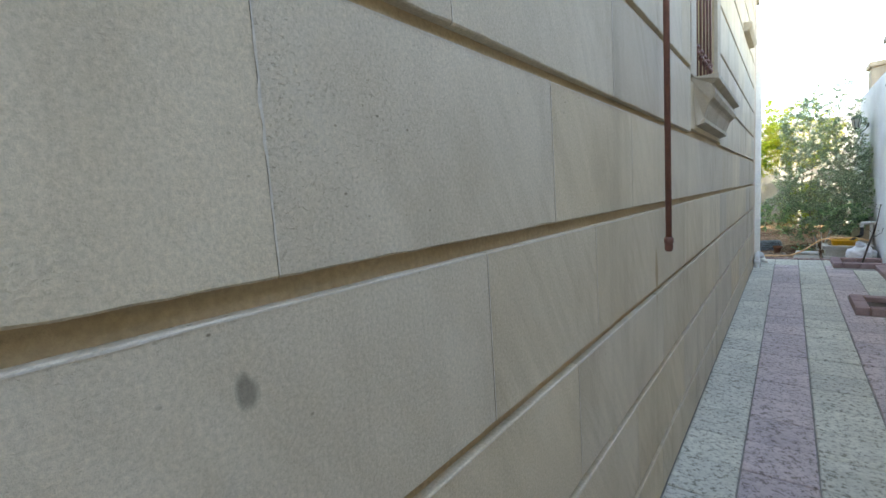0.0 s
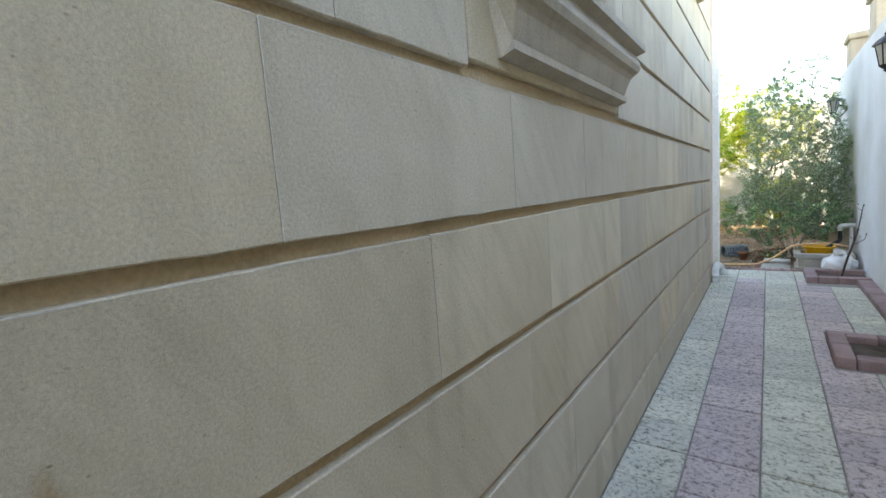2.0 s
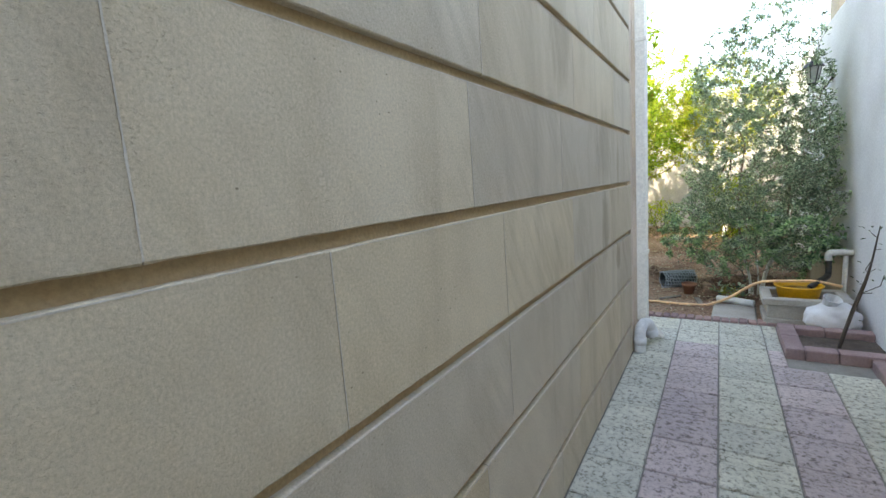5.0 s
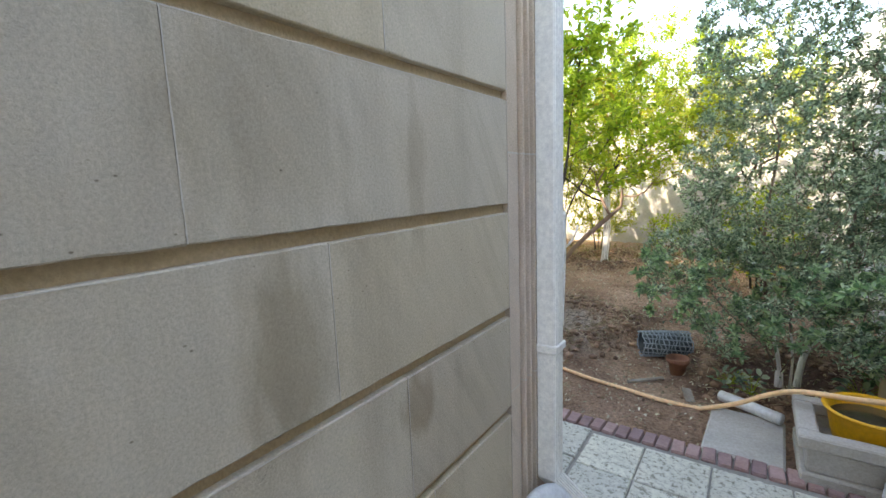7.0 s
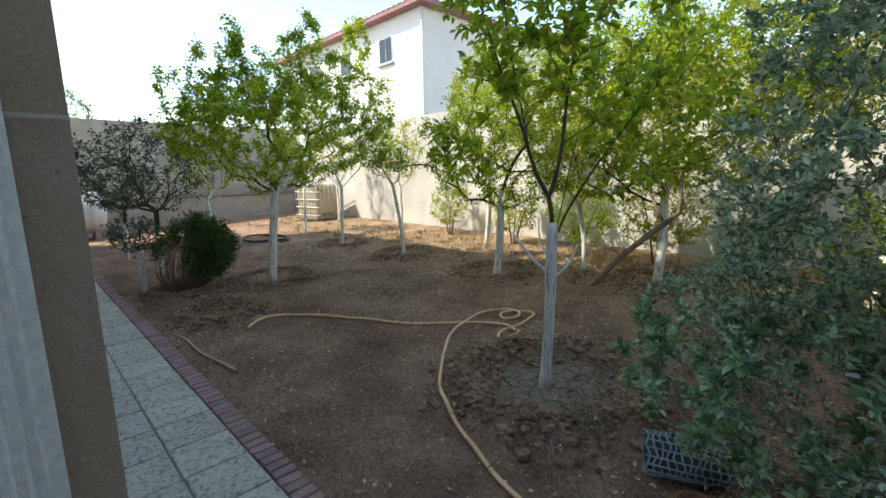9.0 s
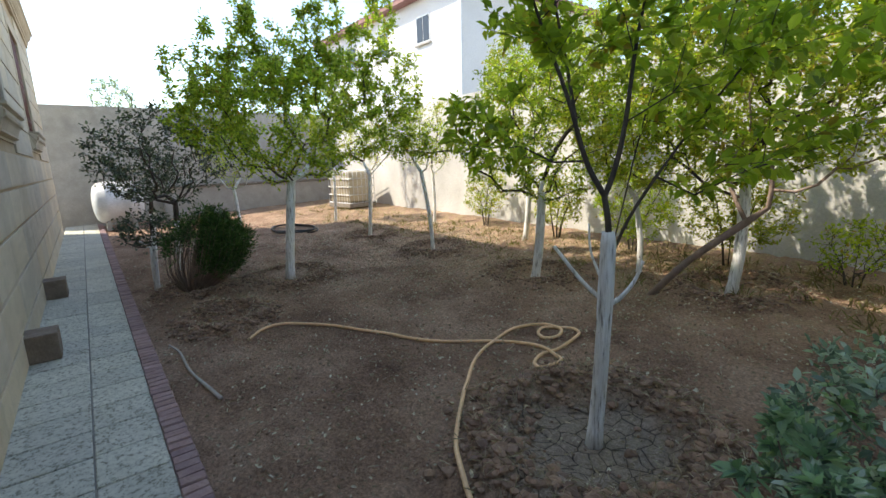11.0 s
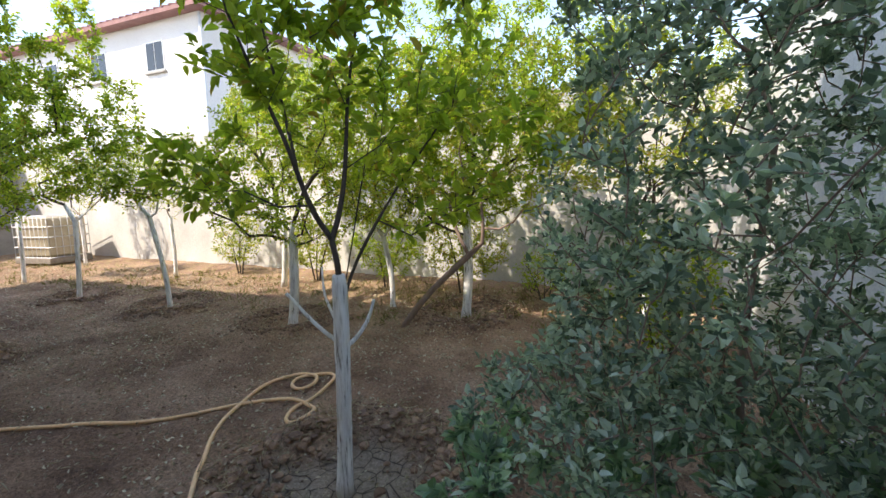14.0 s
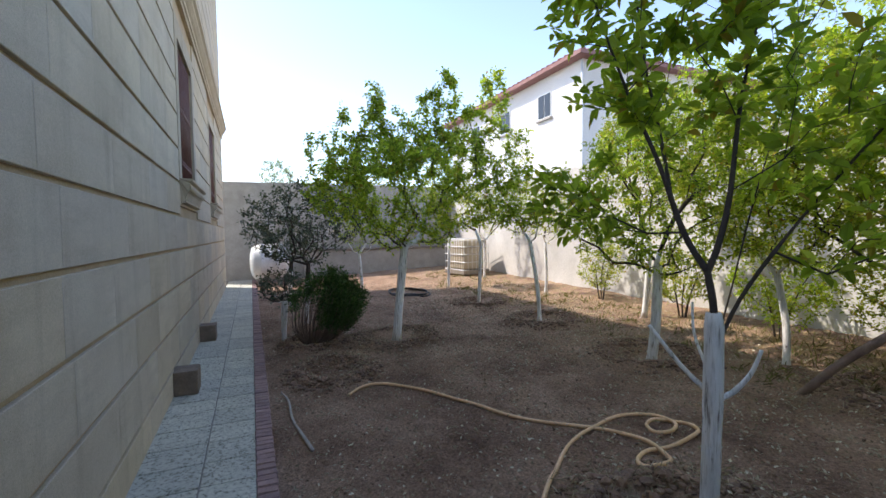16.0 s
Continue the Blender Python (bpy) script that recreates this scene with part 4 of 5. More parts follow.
orchard_tree(-2.3, 15.56, 1.0, [(0.25, 0.4, 2.3, (1.4, 0.9, 1.0), 2)], 420, 16000, M_LEAFY, 51, 0.036, (0.92, 0.28), lime=0.0, bark=M_TWIG, label="leaning fruit tree with a bare brown trunk")
orchard_tree(-5.2, 16.9, 1.2, [(0, 0, 2.7, (0.8, 0.7, 1.1), 2)], 340, 12000, M_LEAFY, 61, 0.045, (0.1, 0.0), label="yellowing fruit tree by the sunny wall")
orchard_tree(-5.85, 15.35, 1.35, [(0.0, -0.1, 1.9, (0.5, 0.45, 0.45), 1)], 80, 900, M_LEAF, 71, 0.033, (-0.25, 0.0), label="slender curved sapling with a limewashed stem")
orchard_tree(-8.14, 15.45, 1.3, [(0, 0, 2.0, (0.5, 0.5, 0.6), 1)], 45, 300, M_LEAFY, 81, 0.035, (0.05, 0.05), label="thin sapling with sparse leaves")
orchard_tree(-8.2, 17.2, 1.2, [(0, 0, 2.1, (0.7, 0.6, 0.8), 1)], 130, 2200, M_LEAFY, 91, 0.035, (0.0, 0.0), label="sparse yellowing sapling near the wall")
orchard_tree(-10.3, 13.5, 1.1, [(0, 0, 1.9, (0.7, 0.7, 0.7), 1)], 140, 2600, M_LEAF, 101, 0.035, (-0.2, 0.0), label="small fruit tree with a white stem")
orchard_tree(-11.8, 17.6, 1.2, [(0, 0, 2.2, (0.7, 0.6, 0.9), 1)], 130, 2000, M_LEAFY, 111, 0.035, (0.0, 0.0), label="sparse sapling at the far corner")
orchard_tree(-10.8, 15.95, 1.2, [(0, 0, 2.6, (0.7, 0.7, 0.9), 1)], 220, 5500, M_LEAFY, 121, 0.035, (0.1, 0.0), label="tall yellow-green young tree")
orchard_tree(-2.8, 16.3, 1.0, [(0.3, -0.3, 2.2, (1.2, 0.8, 1.1), 1)], 380, 14000, M_LEAFY, 131, 0.035, (-0.1, 0.0), label="yellow-green bushy fruit tree near the wall")
orchard_tree(0.3, 16.4, 1.2, [(0, 0, 2.5, (0.9, 0.8, 1.0), 1)], 320, 10000, M_LEAFY, 141, 0.04, (0.0, 0.0), label="yellow-green tree in the sunny corner")


def low_bush(x, y, seed, w, h, leaves, mat):
    b = (x, y, ground_z(x, y) - 0.02)
    stems = [(-1, up_line((0.05 * k, 0, 0), (0.1 * k, 0.02 * k, h * 0.3), (0.22 * k, 0.05, h * 0.6))) for k in (-1, 0, 1)]
    return tree("low_bush", "low leafy bush growing against the white wall", "bush", b, stems, [((0, 0, h * 0.6), (w, 0.4, h * 0.45), 1)], 150, leaves, mat, seed, 0.014, 0.0, 0.045, 0.55, group="bushes along the wall", leaf_rad=0.01)


low_bush(-3.4, 17.25, 611, 0.6, 1.2, 3200, M_LEAF)
low_bush(-2.1, 17.2, 612, 0.7, 1.4, 4200, M_LEAFY)
low_bush(-0.9, 17.1, 613, 0.4, 0.7, 900, M_LEAF)
low_bush(-4.9, 17.4, 614, 0.5, 1.1, 2400, M_LEAFY)
low_bush(-6.9, 17.6, 615, 0.5, 1.2, 2000, M_LEAFY)
low_bush(0.4, 15.2, 616, 0.5, 1.3, 3000, M_LEAF)


def olive_shrub():
    x, y = 0.55, 12.5
    b = (x, y, ground_z(x, y) - 0.03)
    stems = [(-1, up_line((0, 0, 0), (-0.02, 0.0, 0.25), (-0.1, 0.05, 0.6), (-0.15, 0.1, 1.1), (-0.1, 0.1, 1.8))),
             (-1, up_line((0.1, 0.04, 0), (0.14, 0.06, 0.3), (0.28, 0.1, 0.7), (0.35, 0.15, 1.2), (0.3, 0.2, 1.9))),
             (-1, up_line((0.06, -0.02, 0), (0.06, -0.05, 0.3), (0.02, -0.2, 0.7), (0.1, -0.3, 1.2))),
             (2, up_line((-0.02, 0, 0.25), (-0.35, -0.15, 0.6), (-0.6, -0.25, 0.95))[1:]),
             (2, up_line((-0.02, 0, 0.25), (0.3, -0.45, 0.6), (0.35, -0.6, 1.0))[1:])]
    env = [((0.1, 0.05, 1.6), (0.85, 0.7, 0.8), 7.0), ((-0.25, -0.1, 1.3), (0.45, 0.45, 0.45), 1.6), ((-0.62, -0.2, 0.98), (0.3, 0.3, 0.28), 0.6), ((-0.25, 0.05, 2.6), (0.4, 0.5, 0.6), 1.5), ((0.5, 0.2, 1.6), (0.24, 0.5, 0.6), 2.0), ((-0.45, -0.1, 0.85), (0.6, 0.55, 0.45), 2.2), ((0.35, -0.3, 1.0), (0.5, 0.6, 0.6), 2.2), ((0.0, 0.1, 2.4), (0.7, 0.6, 0.62), 3.0), ((0.4, 0.2, 1.9), (0.45, 0.5, 0.6), 1.2), ((-0.3, -0.25, 0.5), (0.3, 0.3, 0.2), 0.4), ((0.45, 0.0, 0.9), (0.3, 0.7, 0.7), 1.8), ((0.15, -0.5, 0.8), (0.5, 0.3, 0.3), 0.7), ((0.35, -0.62, 0.75), (0.35, 0.25, 0.3), 0.8), ((0.15, 0.1, 2.9), (0.5, 0.45, 0.55), 1.8), ((0.35, 0.8, 1.2), (0.4, 0.7, 0.85), 2.0)]
    return tree("oleaster_shrub", "large grey-green leaved shrub with several pale stems", "shrub", b, stems, env, 3400, 64000, M_OLIVE, 7, 0.024, 0.55, 0.028, 0.54, twig=0.0034, leaf_rad=0.008, bias=0.25, bark=M_TWIG, thin_out=2.0, spread=0.045, droop=0.25, tips=3.5, crown_label="stiff grey-green oval leaves", extra=(4000, 0.054, M_SPRIG, 1.05, 0.05))


olive_shrub()


def small_dark(x, y, seed, top, spread, leaves):
    b = (x, y, ground_z(x, y) - 0.03)
    stems = [(-1, up_line((0, 0, 0), (0.05, 0, 0.5), (0.1, 0.05, 1.1))), (-1, up_line((0.06, 0, 0), (-0.1, 0.05, 0.5), (-0.25, 0.1, 1.1)))]
    return tree("small_tree", "small dark-leaved tree with thin pale stems", "tree", b, stems, [((0, 0, top - spread * 0.75), (spread, spread, spread * 0.75), 1)], 260, leaves, M_DARKLEAF, seed, 0.03, 0.8, 0.05, 0.6, group="dark small trees", leaf_rad=0.01)


small_dark(-8.3, 12.0, 201, 2.65, 1.05, 3800)
small_dark(-7.2, 11.55, 221, 1.15, 0.35, 700)
small_dark(-10.6, 11.9, 211, 2.1, 0.7, 3200)


def juniper():
    x, y = -6.72, 11.92
    r = random.Random(3)
    t = thing("juniper_bush", "low dark green juniper bush with bare brown lower twigs", "bush", (x, y, ground_z(x, y) - 0.02), "", "")
    bv, bf, spots = [], [], []
    for k in range(150):
        a = r.uniform(0, 2 * math.pi)
        out = r.uniform(0.05, 0.56)
        h = (1.15 - 0.45 * (out / 0.62) ** 2) * r.uniform(0.85, 1.05)
        p0 = Vector((0.06 * math.cos(a), 0.06 * math.sin(a), 0))
        p2 = Vector((out * math.cos(a) + 0.1, out * math.sin(a) + 0.26, h))
        p1 = p0.lerp(p2, 0.5) + Vector((0.12 * math.cos(a), 0.12 * math.sin(a), -0.05))
        line = smooth_line([p0, p1, p2], 4)
        tube_data(line, [0.006 - 0.0045 * i / (len(line) - 1) for i in range(len(line))], 4, bv, bf)
        bare = math.sin(a) < -0.15
        for i in range(30 if bare else 130):
            s = r.uniform(0.8 if bare else 0.4, 1.0)
            q = line[min(len(line) - 2, int(s * (len(line) - 1)))].lerp(line[min(len(line) - 1, int(s * (len(line) - 1)) + 1)], r.random())
            d = Vector((r.gauss(0, 0.5) + math.cos(a) * 0.4, r.gauss(0, 0.5) + math.sin(a) * 0.4, r.uniform(0.2, 1.2))).normalized()
            spots.append((q + d * r.uniform(0, 0.07), d))
    mesh_ob("branch_work", bv, bf, M_TWIG, t, "bare brown twigs")
    leaf_cloud("crown", spots, M_JUNIPER, t, 0.06, 0.22, 9)
    return t


juniper()

# ---- fittings on the house and the passage ----
def profile_sill(name, axis, a0, a1, face, prof, mat, parent, label=""):
    """A moulded sill: the profile (out, z, inset at the ends) run along the wall."""
    bm = bmesh.new()
    ends = []
    for a, s in ((a0, 1), (a1, -1)):
        ends.append([bm.verts.new((face + d, a + s * ins, z) if axis == "y" else (a + s * ins, face + d, z)) for d, z, ins in prof])
    n = len(prof)
    for k in range(n):
        bm.faces.new((ends[0][k], ends[1][k], ends[1][(k + 1) % n], ends[0][(k + 1) % n]))
    bm.faces.new(ends[0])
    bm.faces.new(ends[1][::-1])
    bmesh.ops.recalc_face_normals(bm, faces=bm.faces)
    return part(name, bm, mat, parent, label)


M_SILL = wall_stone("moulded_stone", (0.46, 0.385, 0.29), (0.56, 0.485, 0.38))
SILL = [(-0.02, 2.17, 0), (0.135, 2.165, 0), (0.135, 2.135, 0), (0.10, 2.115, 0.03), (0.10, 2.10, 0.03), (0.112, 2.085, 0.02), (0.115, 2.06, 0.02), (0.105, 2.035, 0.03), (0.085, 2.02, 0.045), (0.072, 2.0, 0.06),
        (0.062, 1.97, 0.07), (0.05, 1.935, 0.08), (0.045, 1.925, 0.085), (0.055, 1.92, 0.07), (0.055, 1.895, 0.07), (0.012, 1.882, 0.075), (-0.02, 1.88, 0.075)]


def grille(parent, axis, a0, a1, z0, z1, plane, bars):
    def at_(a, z):
        return (plane, a, z) if axis == "y" else (a, plane, z)
    for k in range(bars):
        a = a0 + (a1 - a0) * (k + 0.5) / bars
        tube("bar", [at_(a, z0), at_(a, z1)], 0.008, M_RUST, parent, 8)
        v, f = [], []
        for zz in (z0 + 0.22, z0 + 0.26, z0 + 0.9):
            tube_data([at_(a, zz - 0.02), at_(a, zz - 0.012), at_(a, zz), at_(a, zz + 0.012), at_(a, zz + 0.02)], [0.008, 0.014, 0.019, 0.014, 0.008], 8, v, f)
        mesh_ob("collar", v, f, M_RUST, parent)
    for z in (z0 + 0.03, z0 + 0.24, z0 + 0.95, z1 - 0.04):
        tube("rail", [at_(a0, z), at_(a1, z)], 0.008, M_RUST, parent, 6)


def window_set(no, axis, w, face, out_sill):
    a0, a1, z0, z1 = w
    win = tagged(new("window_%d" % no), "barred window with moulded stone sill and plain surround", "window", kind="structure")
    dz = z0 - 2.17
    profile_sill("window_sill", axis, a0 - 0.11, a1 + 0.22, face, [(d, z + dz, i) for d, z, i in SILL], M_SILL, win, "moulded stone sill")

    def bx(name, u0, u1, d0, d1, za, zb, mat, bev=0.004):
        if axis == "y":
            return part(name, box((face + d0, u0, za), (face + d1, u1, zb), bev), mat, win)
        return part(name, box((u0, face + d0, za), (u1, face + d1, zb), bev), mat, win)
    for u0, u1 in ((a0 - 0.19, a0), (a1, a1 + 0.19)):
        bx("surround", u0, u1, -0.03, 0.004, z0 + 0.002, z1 + 0.24, M_SILL)
    bx("surround", a0 + 0.001, a1 - 0.001, -0.03, 0.004, z1, z1 + 0.24, M_SILL)
    bx("surround", a0 - 0.19, a1 + 0.19, -0.03, -0.001, 1.85 + dz, 2.14 + dz, M_STONE)
    for u0, u1 in ((a0, a0 + 0.06), (a1 - 0.06, a1)):
        bx("window_frame", u0, u1, -0.2, -0.14, z0, z1, M_PVC)
    bx("window_frame", a0 + 0.06, a1 - 0.06, -0.2, -0.14, z0, z0 + 0.06, M_PVC)
    bx("window_frame", a0 + 0.06, a1 - 0.06, -0.2, -0.14, z1 - 0.06, z1, M_PVC)
    bx("pane", a0 + 0.06, a1 - 0.06, -0.176, -0.168, z0 + 0.06, z1 - 0.06, M_GLASSD, 0.0)
    bx("ledge", a0, a1, -0.14, -0.022, z0 - 0.03, z0 + 0.004, M_SILL)
    grille(win, axis, a0 + 0.03, a1 - 0.03, z0 + 0.01, z1 - 0.01, face - 0.035, 6 if axis == "y" else 13)
    return win


window_set(1, "y", WIN_S, WX, 1)
window_set(2, "x", WIN_F[0], FY, 1)
window_set(3, "x", WIN_F[1], FY, 1)

# belt course round the house at the upper floor
BELT = [(-0.02, 4.84, 0), (0.15, 4.82, 0), (0.15, 4.77, 0), (0.115, 4.74, 0), (0.115, 4.70, 0), (0.08, 4.65, 0), (0.05, 4.62, 0), (0.05, 4.56, 0), (0.03, 4.55, 0), (0.03, 4.48, 0), (-0.02, 4.48, 0)]
belt = tagged(new("trim_belt"), "projecting moulded stone belt course at the upper floor", "cornice", kind="structure")
profile_sill("belt_length", "y", -9.0, 10.60, WX, BELT, M_SILL, belt)
profile_sill("belt_length", "x", -15.0, -0.401, FY, BELT, M_SILL, belt)
high = tagged(new("trim_ledge"), "short projecting stone ledge high on the house wall", "ledge", kind="structure")
profile_sill("ledge", "y", 7.75, 8.75, WX, [(-0.02, 3.46, 0), (0.09, 3.45, 0), (0.09, 3.40, 0), (0.06, 3.36, 0.02), (-0.02, 3.35, 0.02)], M_SILL, high)


def rust_pipe():
    t = thing("gas_pipe", "rust-brown painted steel pipe ending in a capped fitting", "pipe", (WX + 0.068, 2.90, 1.265))
    tube("pipe", [(0, 0, 0.0), (0.001, 0, 1.6), (-0.002, 0.003, 3.2)], 0.0125, M_RUST, t, 12)
    part("fitting", lathe([(0.0, -0.035), (0.012, -0.034), (0.017, -0.022), (0.0175, -0.006), (0.015, 0.0), (0.019, 0.004), (0.020, 0.022), (0.0165, 0.026), (0.014, 0.03)], 16), M_RUST, t, smooth=True)
    for z in (2.1,):
        part("pipe_clip", box((-0.068, -0.018, z), (0.014, 0.018, z + 0.018), 0.003), M_RUST, t)
    return t


rust_pipe()


def downpipe():
    t = thing("downpipe", "cream painted ribbed sheet-metal downpipe at the corner", "downpipe", (WX, 10.29, 0))
    prof = [(0.004, -0.048), (0.075, -0.048), (0.082, -0.042)]
    for k in range(5):
        c = -0.03 + 0.015 * k
        prof += [(0.082, c - 0.004), (0.087, c - 0.0015), (0.087, c + 0.0015), (0.082, c + 0.004)]
    prof += [(0.082, 0.042), (0.075, 0.048), (0.004, 0.048)]

    def run(z0, z1, name, shift=((0, 0), (0, 0))):
        bm = bmesh.new()
        a = [bm.verts.new((x + shift[0][0], y + shift[0][1], z0)) for x, y in prof]
        b = [bm.verts.new((x + shift[1][0], y + shift[1][1], z1)) for x, y in prof]
        n = len(prof)
        for k in range(n):
            bm.faces.new((a[k], a[(k + 1) % n], b[(k + 1) % n], b[k]))
        bm.faces.new(a[::-1])
        bm.faces.new(b)
        return part(name, bm, M_GUTTER, t)
    run(0.22, 2.3, "pipe_length")
    run(2.295, 4.1, "pipe_length", ((0.002, 0.001), (0, 0)))
    run(4.1, 4.45, "swan_neck", ((0, 0), (0.26, 0.02)))
    run(4.45, 8.85, "pipe_length", ((0.26, 0.02), (0.26, 0.02)))
    run(0.04, 0.22, "shoe", ((0.12, 0.09), (0, 0)))
    for z in (0.80, 2.55):
        part("bracket", box((0.0, -0.056, z), (0.093, 0.054, z + 0.035), 0.004), M_GUTTER, t, "folded metal strap")
    return t


downpipe()


def drain_elbow():
    t = thing("drain_pipe", "grey-white plastic drain pipe bent over beside the wall", "drain pipe", (0, 0, 0))
    r = 0.045
    pts = smooth_line([(-0.345, 10.03, 0.0), (-0.345, 10.03, 0.14), (-0.34, 10.05, 0.20), (-0.325, 10.11, 0.225), (-0.30, 10.19, 0.20), (-0.285, 10.235, 0.14), (-0.28, 10.245, 0.09)], 5)
    tube("pipe", pts, r, M_PVC, t, 16)
    tube("socket", [(-0.345, 10.03, 0.07), (-0.345, 10.03, 0.13)], r + 0.006, M_PVC, t, 16)
    tube("socket", [Vector((-0.288, 10.23, 0.15)), Vector((-0.278, 10.248, 0.085))], r + 0.007, M_PVC, t, 16)
    return t


drain_elbow()


def wall_lantern(y, z, no):
    """Six-sided coach lantern on a curved arm."""
    t = thing("wall_lantern", "black metal coach lantern with pale glass on an arm", "lantern", (1.12, y, z), "lanterns on the boundary wall")
    def ring(rad, zz):
        return [(rad * math.cos(math.pi / 3 * k), rad * math.sin(math.pi / 3 * k), zz) for k in range(6)]
    v = ring(0.045, -0.10) + ring(0.078, 0.08)
    mesh_ob("glass", v, [(k, (k + 1) % 6, 6 + (k + 1) % 6, 6 + k) for k in range(6)], M_FROST, t, "pale ribbed glass")
    for k in range(6):
        tube("glazing_bar", [v[k], v[6 + k]], 0.006, M_IRON, t, 5)
    part("roof", lathe([(0.105, 0.078), (0.10, 0.09), (0.065, 0.13), (0.03, 0.155), (0.014, 0.165), (0.02, 0.18), (0.008, 0.195), (0.0, 0.22)], 6), M_IRON, t)
    part("base", lathe([(0.052, -0.10), (0.05, -0.112), (0.03, -0.13), (0.012, -0.14), (0.018, -0.155), (0.0, -0.17)], 6), M_IRON, t)
    tube("arm", smooth_line([(0.0, 0, -0.15), (0.05, 0, -0.19), (0.12, 0, -0.16), (0.17, 0, -0.07)], 5), 0.009, M_IRON, t, 7)
    part("wall_plate", lathe([(0.0, 0.0), (0.045, 0.0), (0.045, 0.012), (0.0, 0.02)], 12), M_IRON, t).matrix_local = pose(0.18, 0, -0.06, 0, -90, 0)
    return t


M_FROST = plain("frosted_lamp_glass", (0.55, 0.56, 0.52), 0.25, vary=0.08)
wall_lantern(8.87, 2.50, 1)
wall_lantern(13.1, 2.49, 2)

# gate pillars that rise behind the boundary wall
for y0, top in ((11.15, 3.66), (13.3, 3.6)):
    t = thing("wall_pillar", "beige stone pillar with a flat cap on the boundary wall", "pillar", (1.43, y0, 3.1), "pillars on the wall")
    part("shaft", box((-0.12, -0.22, 0.0), (0.2, 0.22, top - 3.18), 0.01), M_SILL, t)
    part("cap", box((-0.16, -0.27, top - 3.18), (0.24, 0.27, top - 3.08), 0.015), M_SILL, t)


def kerb_stone(parent, lo, hi):
    part("kerb_stone", box(lo, hi, 0.014, seg=2), M_KERB, parent)


M_KERB = grainy("pink_kerb_concrete", (0.25, 0.165, 0.165), (0.35, 0.25, 0.245), 6, 70, tint=0.12, relief=0.6)


def tree_pit(x0, x1, y0, y1):
    t = thing("tree_pit", "square planting pit edged with dusky pink kerb stones", "planter", (0, 0, 0), "planting pits in the paving")
    w, h = 0.12, 0.075
    kerb_stone(t, (x0, y0, -0.05), (x0 + w, (y0 + y1) / 2 - 0.002, h))
    kerb_stone(t, (x0, (y0 + y1) / 2 + 0.002, -0.05), (x0 + w, y1, h))
    for ya in (y0, y1 - w):
        kerb_stone(t, (x0 + w + 0.003, ya, -0.05), ((x0 + x1) / 2, ya + w, h - 0.003))
        kerb_stone(t, ((x0 + x1) / 2 + 0.004, ya, -0.05), (x1 - 0.005, ya + w, h - 0.003))
    n = 14
    V, F = [], []
    for j in range(n + 1):
        for i in range(n + 1):
            x = x0 + w * 0.8 + (x1 - x0 - w * 0.8) * i / n
            y = y0 + w * 0.8 + (y1 - y0 - w * 1.6) * j / n
            V.append((x, y, 0.012 + 0.018 * noise.noise(Vector((x * 9, y * 9, 0)))))
    for j in range(n):
        for i in range(n):
            F.append((j * (n + 1) + i, j * (n + 1) + i + 1, (j + 1) * (n + 1) + i + 1, (j + 1) * (n + 1) + i))
    mesh_ob("soil", V, F, M_PITSOIL, t, "dark crumbly soil", smooth=True)
    return t


M_PITSOIL = grainy("pit_soil", (0.07, 0.05, 0.04), (0.14, 0.105, 0.08), 9, 60, relief=0.9, dist=0.02)
tree_pit(0.66, RX, 7.15, 7.86)
tree_pit(0.66, RX, 10.30, 10.97)
strip = tagged(new("kerb_strip"), "row of pink kerb stones along the foot of the boundary wall", "kerb", kind="structure")
y = 7.87
while y < 10.28:
    e = min(y + 0.40, 10.295)
    kerb_stone(strip, (1.15, y + 0.003, -0.05), (RX - 0.004, e, 0.06))
    y = e

post = thing("iron_post", "rusty iron tube standing in the planting pit", "post", (1.01, 7.52, 0.0))
tube("tube", [(0, 0, -0.02), (0.004, 0.003, 0.25), (0.006, 0.01, 0.46)], 0.014, M_RUST, post, 10)
part("collar", lathe([(0.014, 0.0), (0.03, 0.0), (0.028, 0.02), (0.014, 0.03)], 12), M_RUST, post)


def sapling():
    b = (1.03, 10.62, 0.0)
    stem = up_line((0, 0, 0), (0.07, 0.02, 0.3), (0.15, 0.02, 0.62), (0.2, 0.03, 0.98))
    t = tree("sapling", "leafless leaning sapling in the planting pit", "sapling", b, [(-1, stem)], [((0.2, 0.0, 0.7), (0.12, 0.12, 0.3), 1)], 9, 22, M_DARKLEAF, 301, 0.014, 0.0, 0.035, 0.5, twig=0.003, leaf_rad=0.02)
    return t


sapling()


def sack():
    bm = bmesh.new()
    bmesh.ops.create_icosphere(bm, subdivisions=4, radius=1)
    for v in bm.verts:
        p = v.co.copy()
        k = 1 + 0.16 * noise.noise(p * 2.2) + 0.07 * noise.noise(p * 6) + 0.04 * abs(noise.noise(p * 11))
        v.co = Vector((p.x * 0.19 * k, p.y * 0.14 * k, max(-0.11, p.z * 0.15 * k)))
    t = thing("sack", "crumpled white woven plastic sack, half full", "sack", (1.06, 11.08, 0.112))
    part("bag", bm, M_SACK, t, smooth=True)
    bm = bmesh.new()
    bmesh.ops.create_cone(bm, segments=14, radius1=0.045, radius2=0.07, depth=0.1, matrix=pose(-0.02, -0.02, 0.15, 20, 15, 0))
    part("tied_neck", bm, M_SACK, t)
    return t


sack()


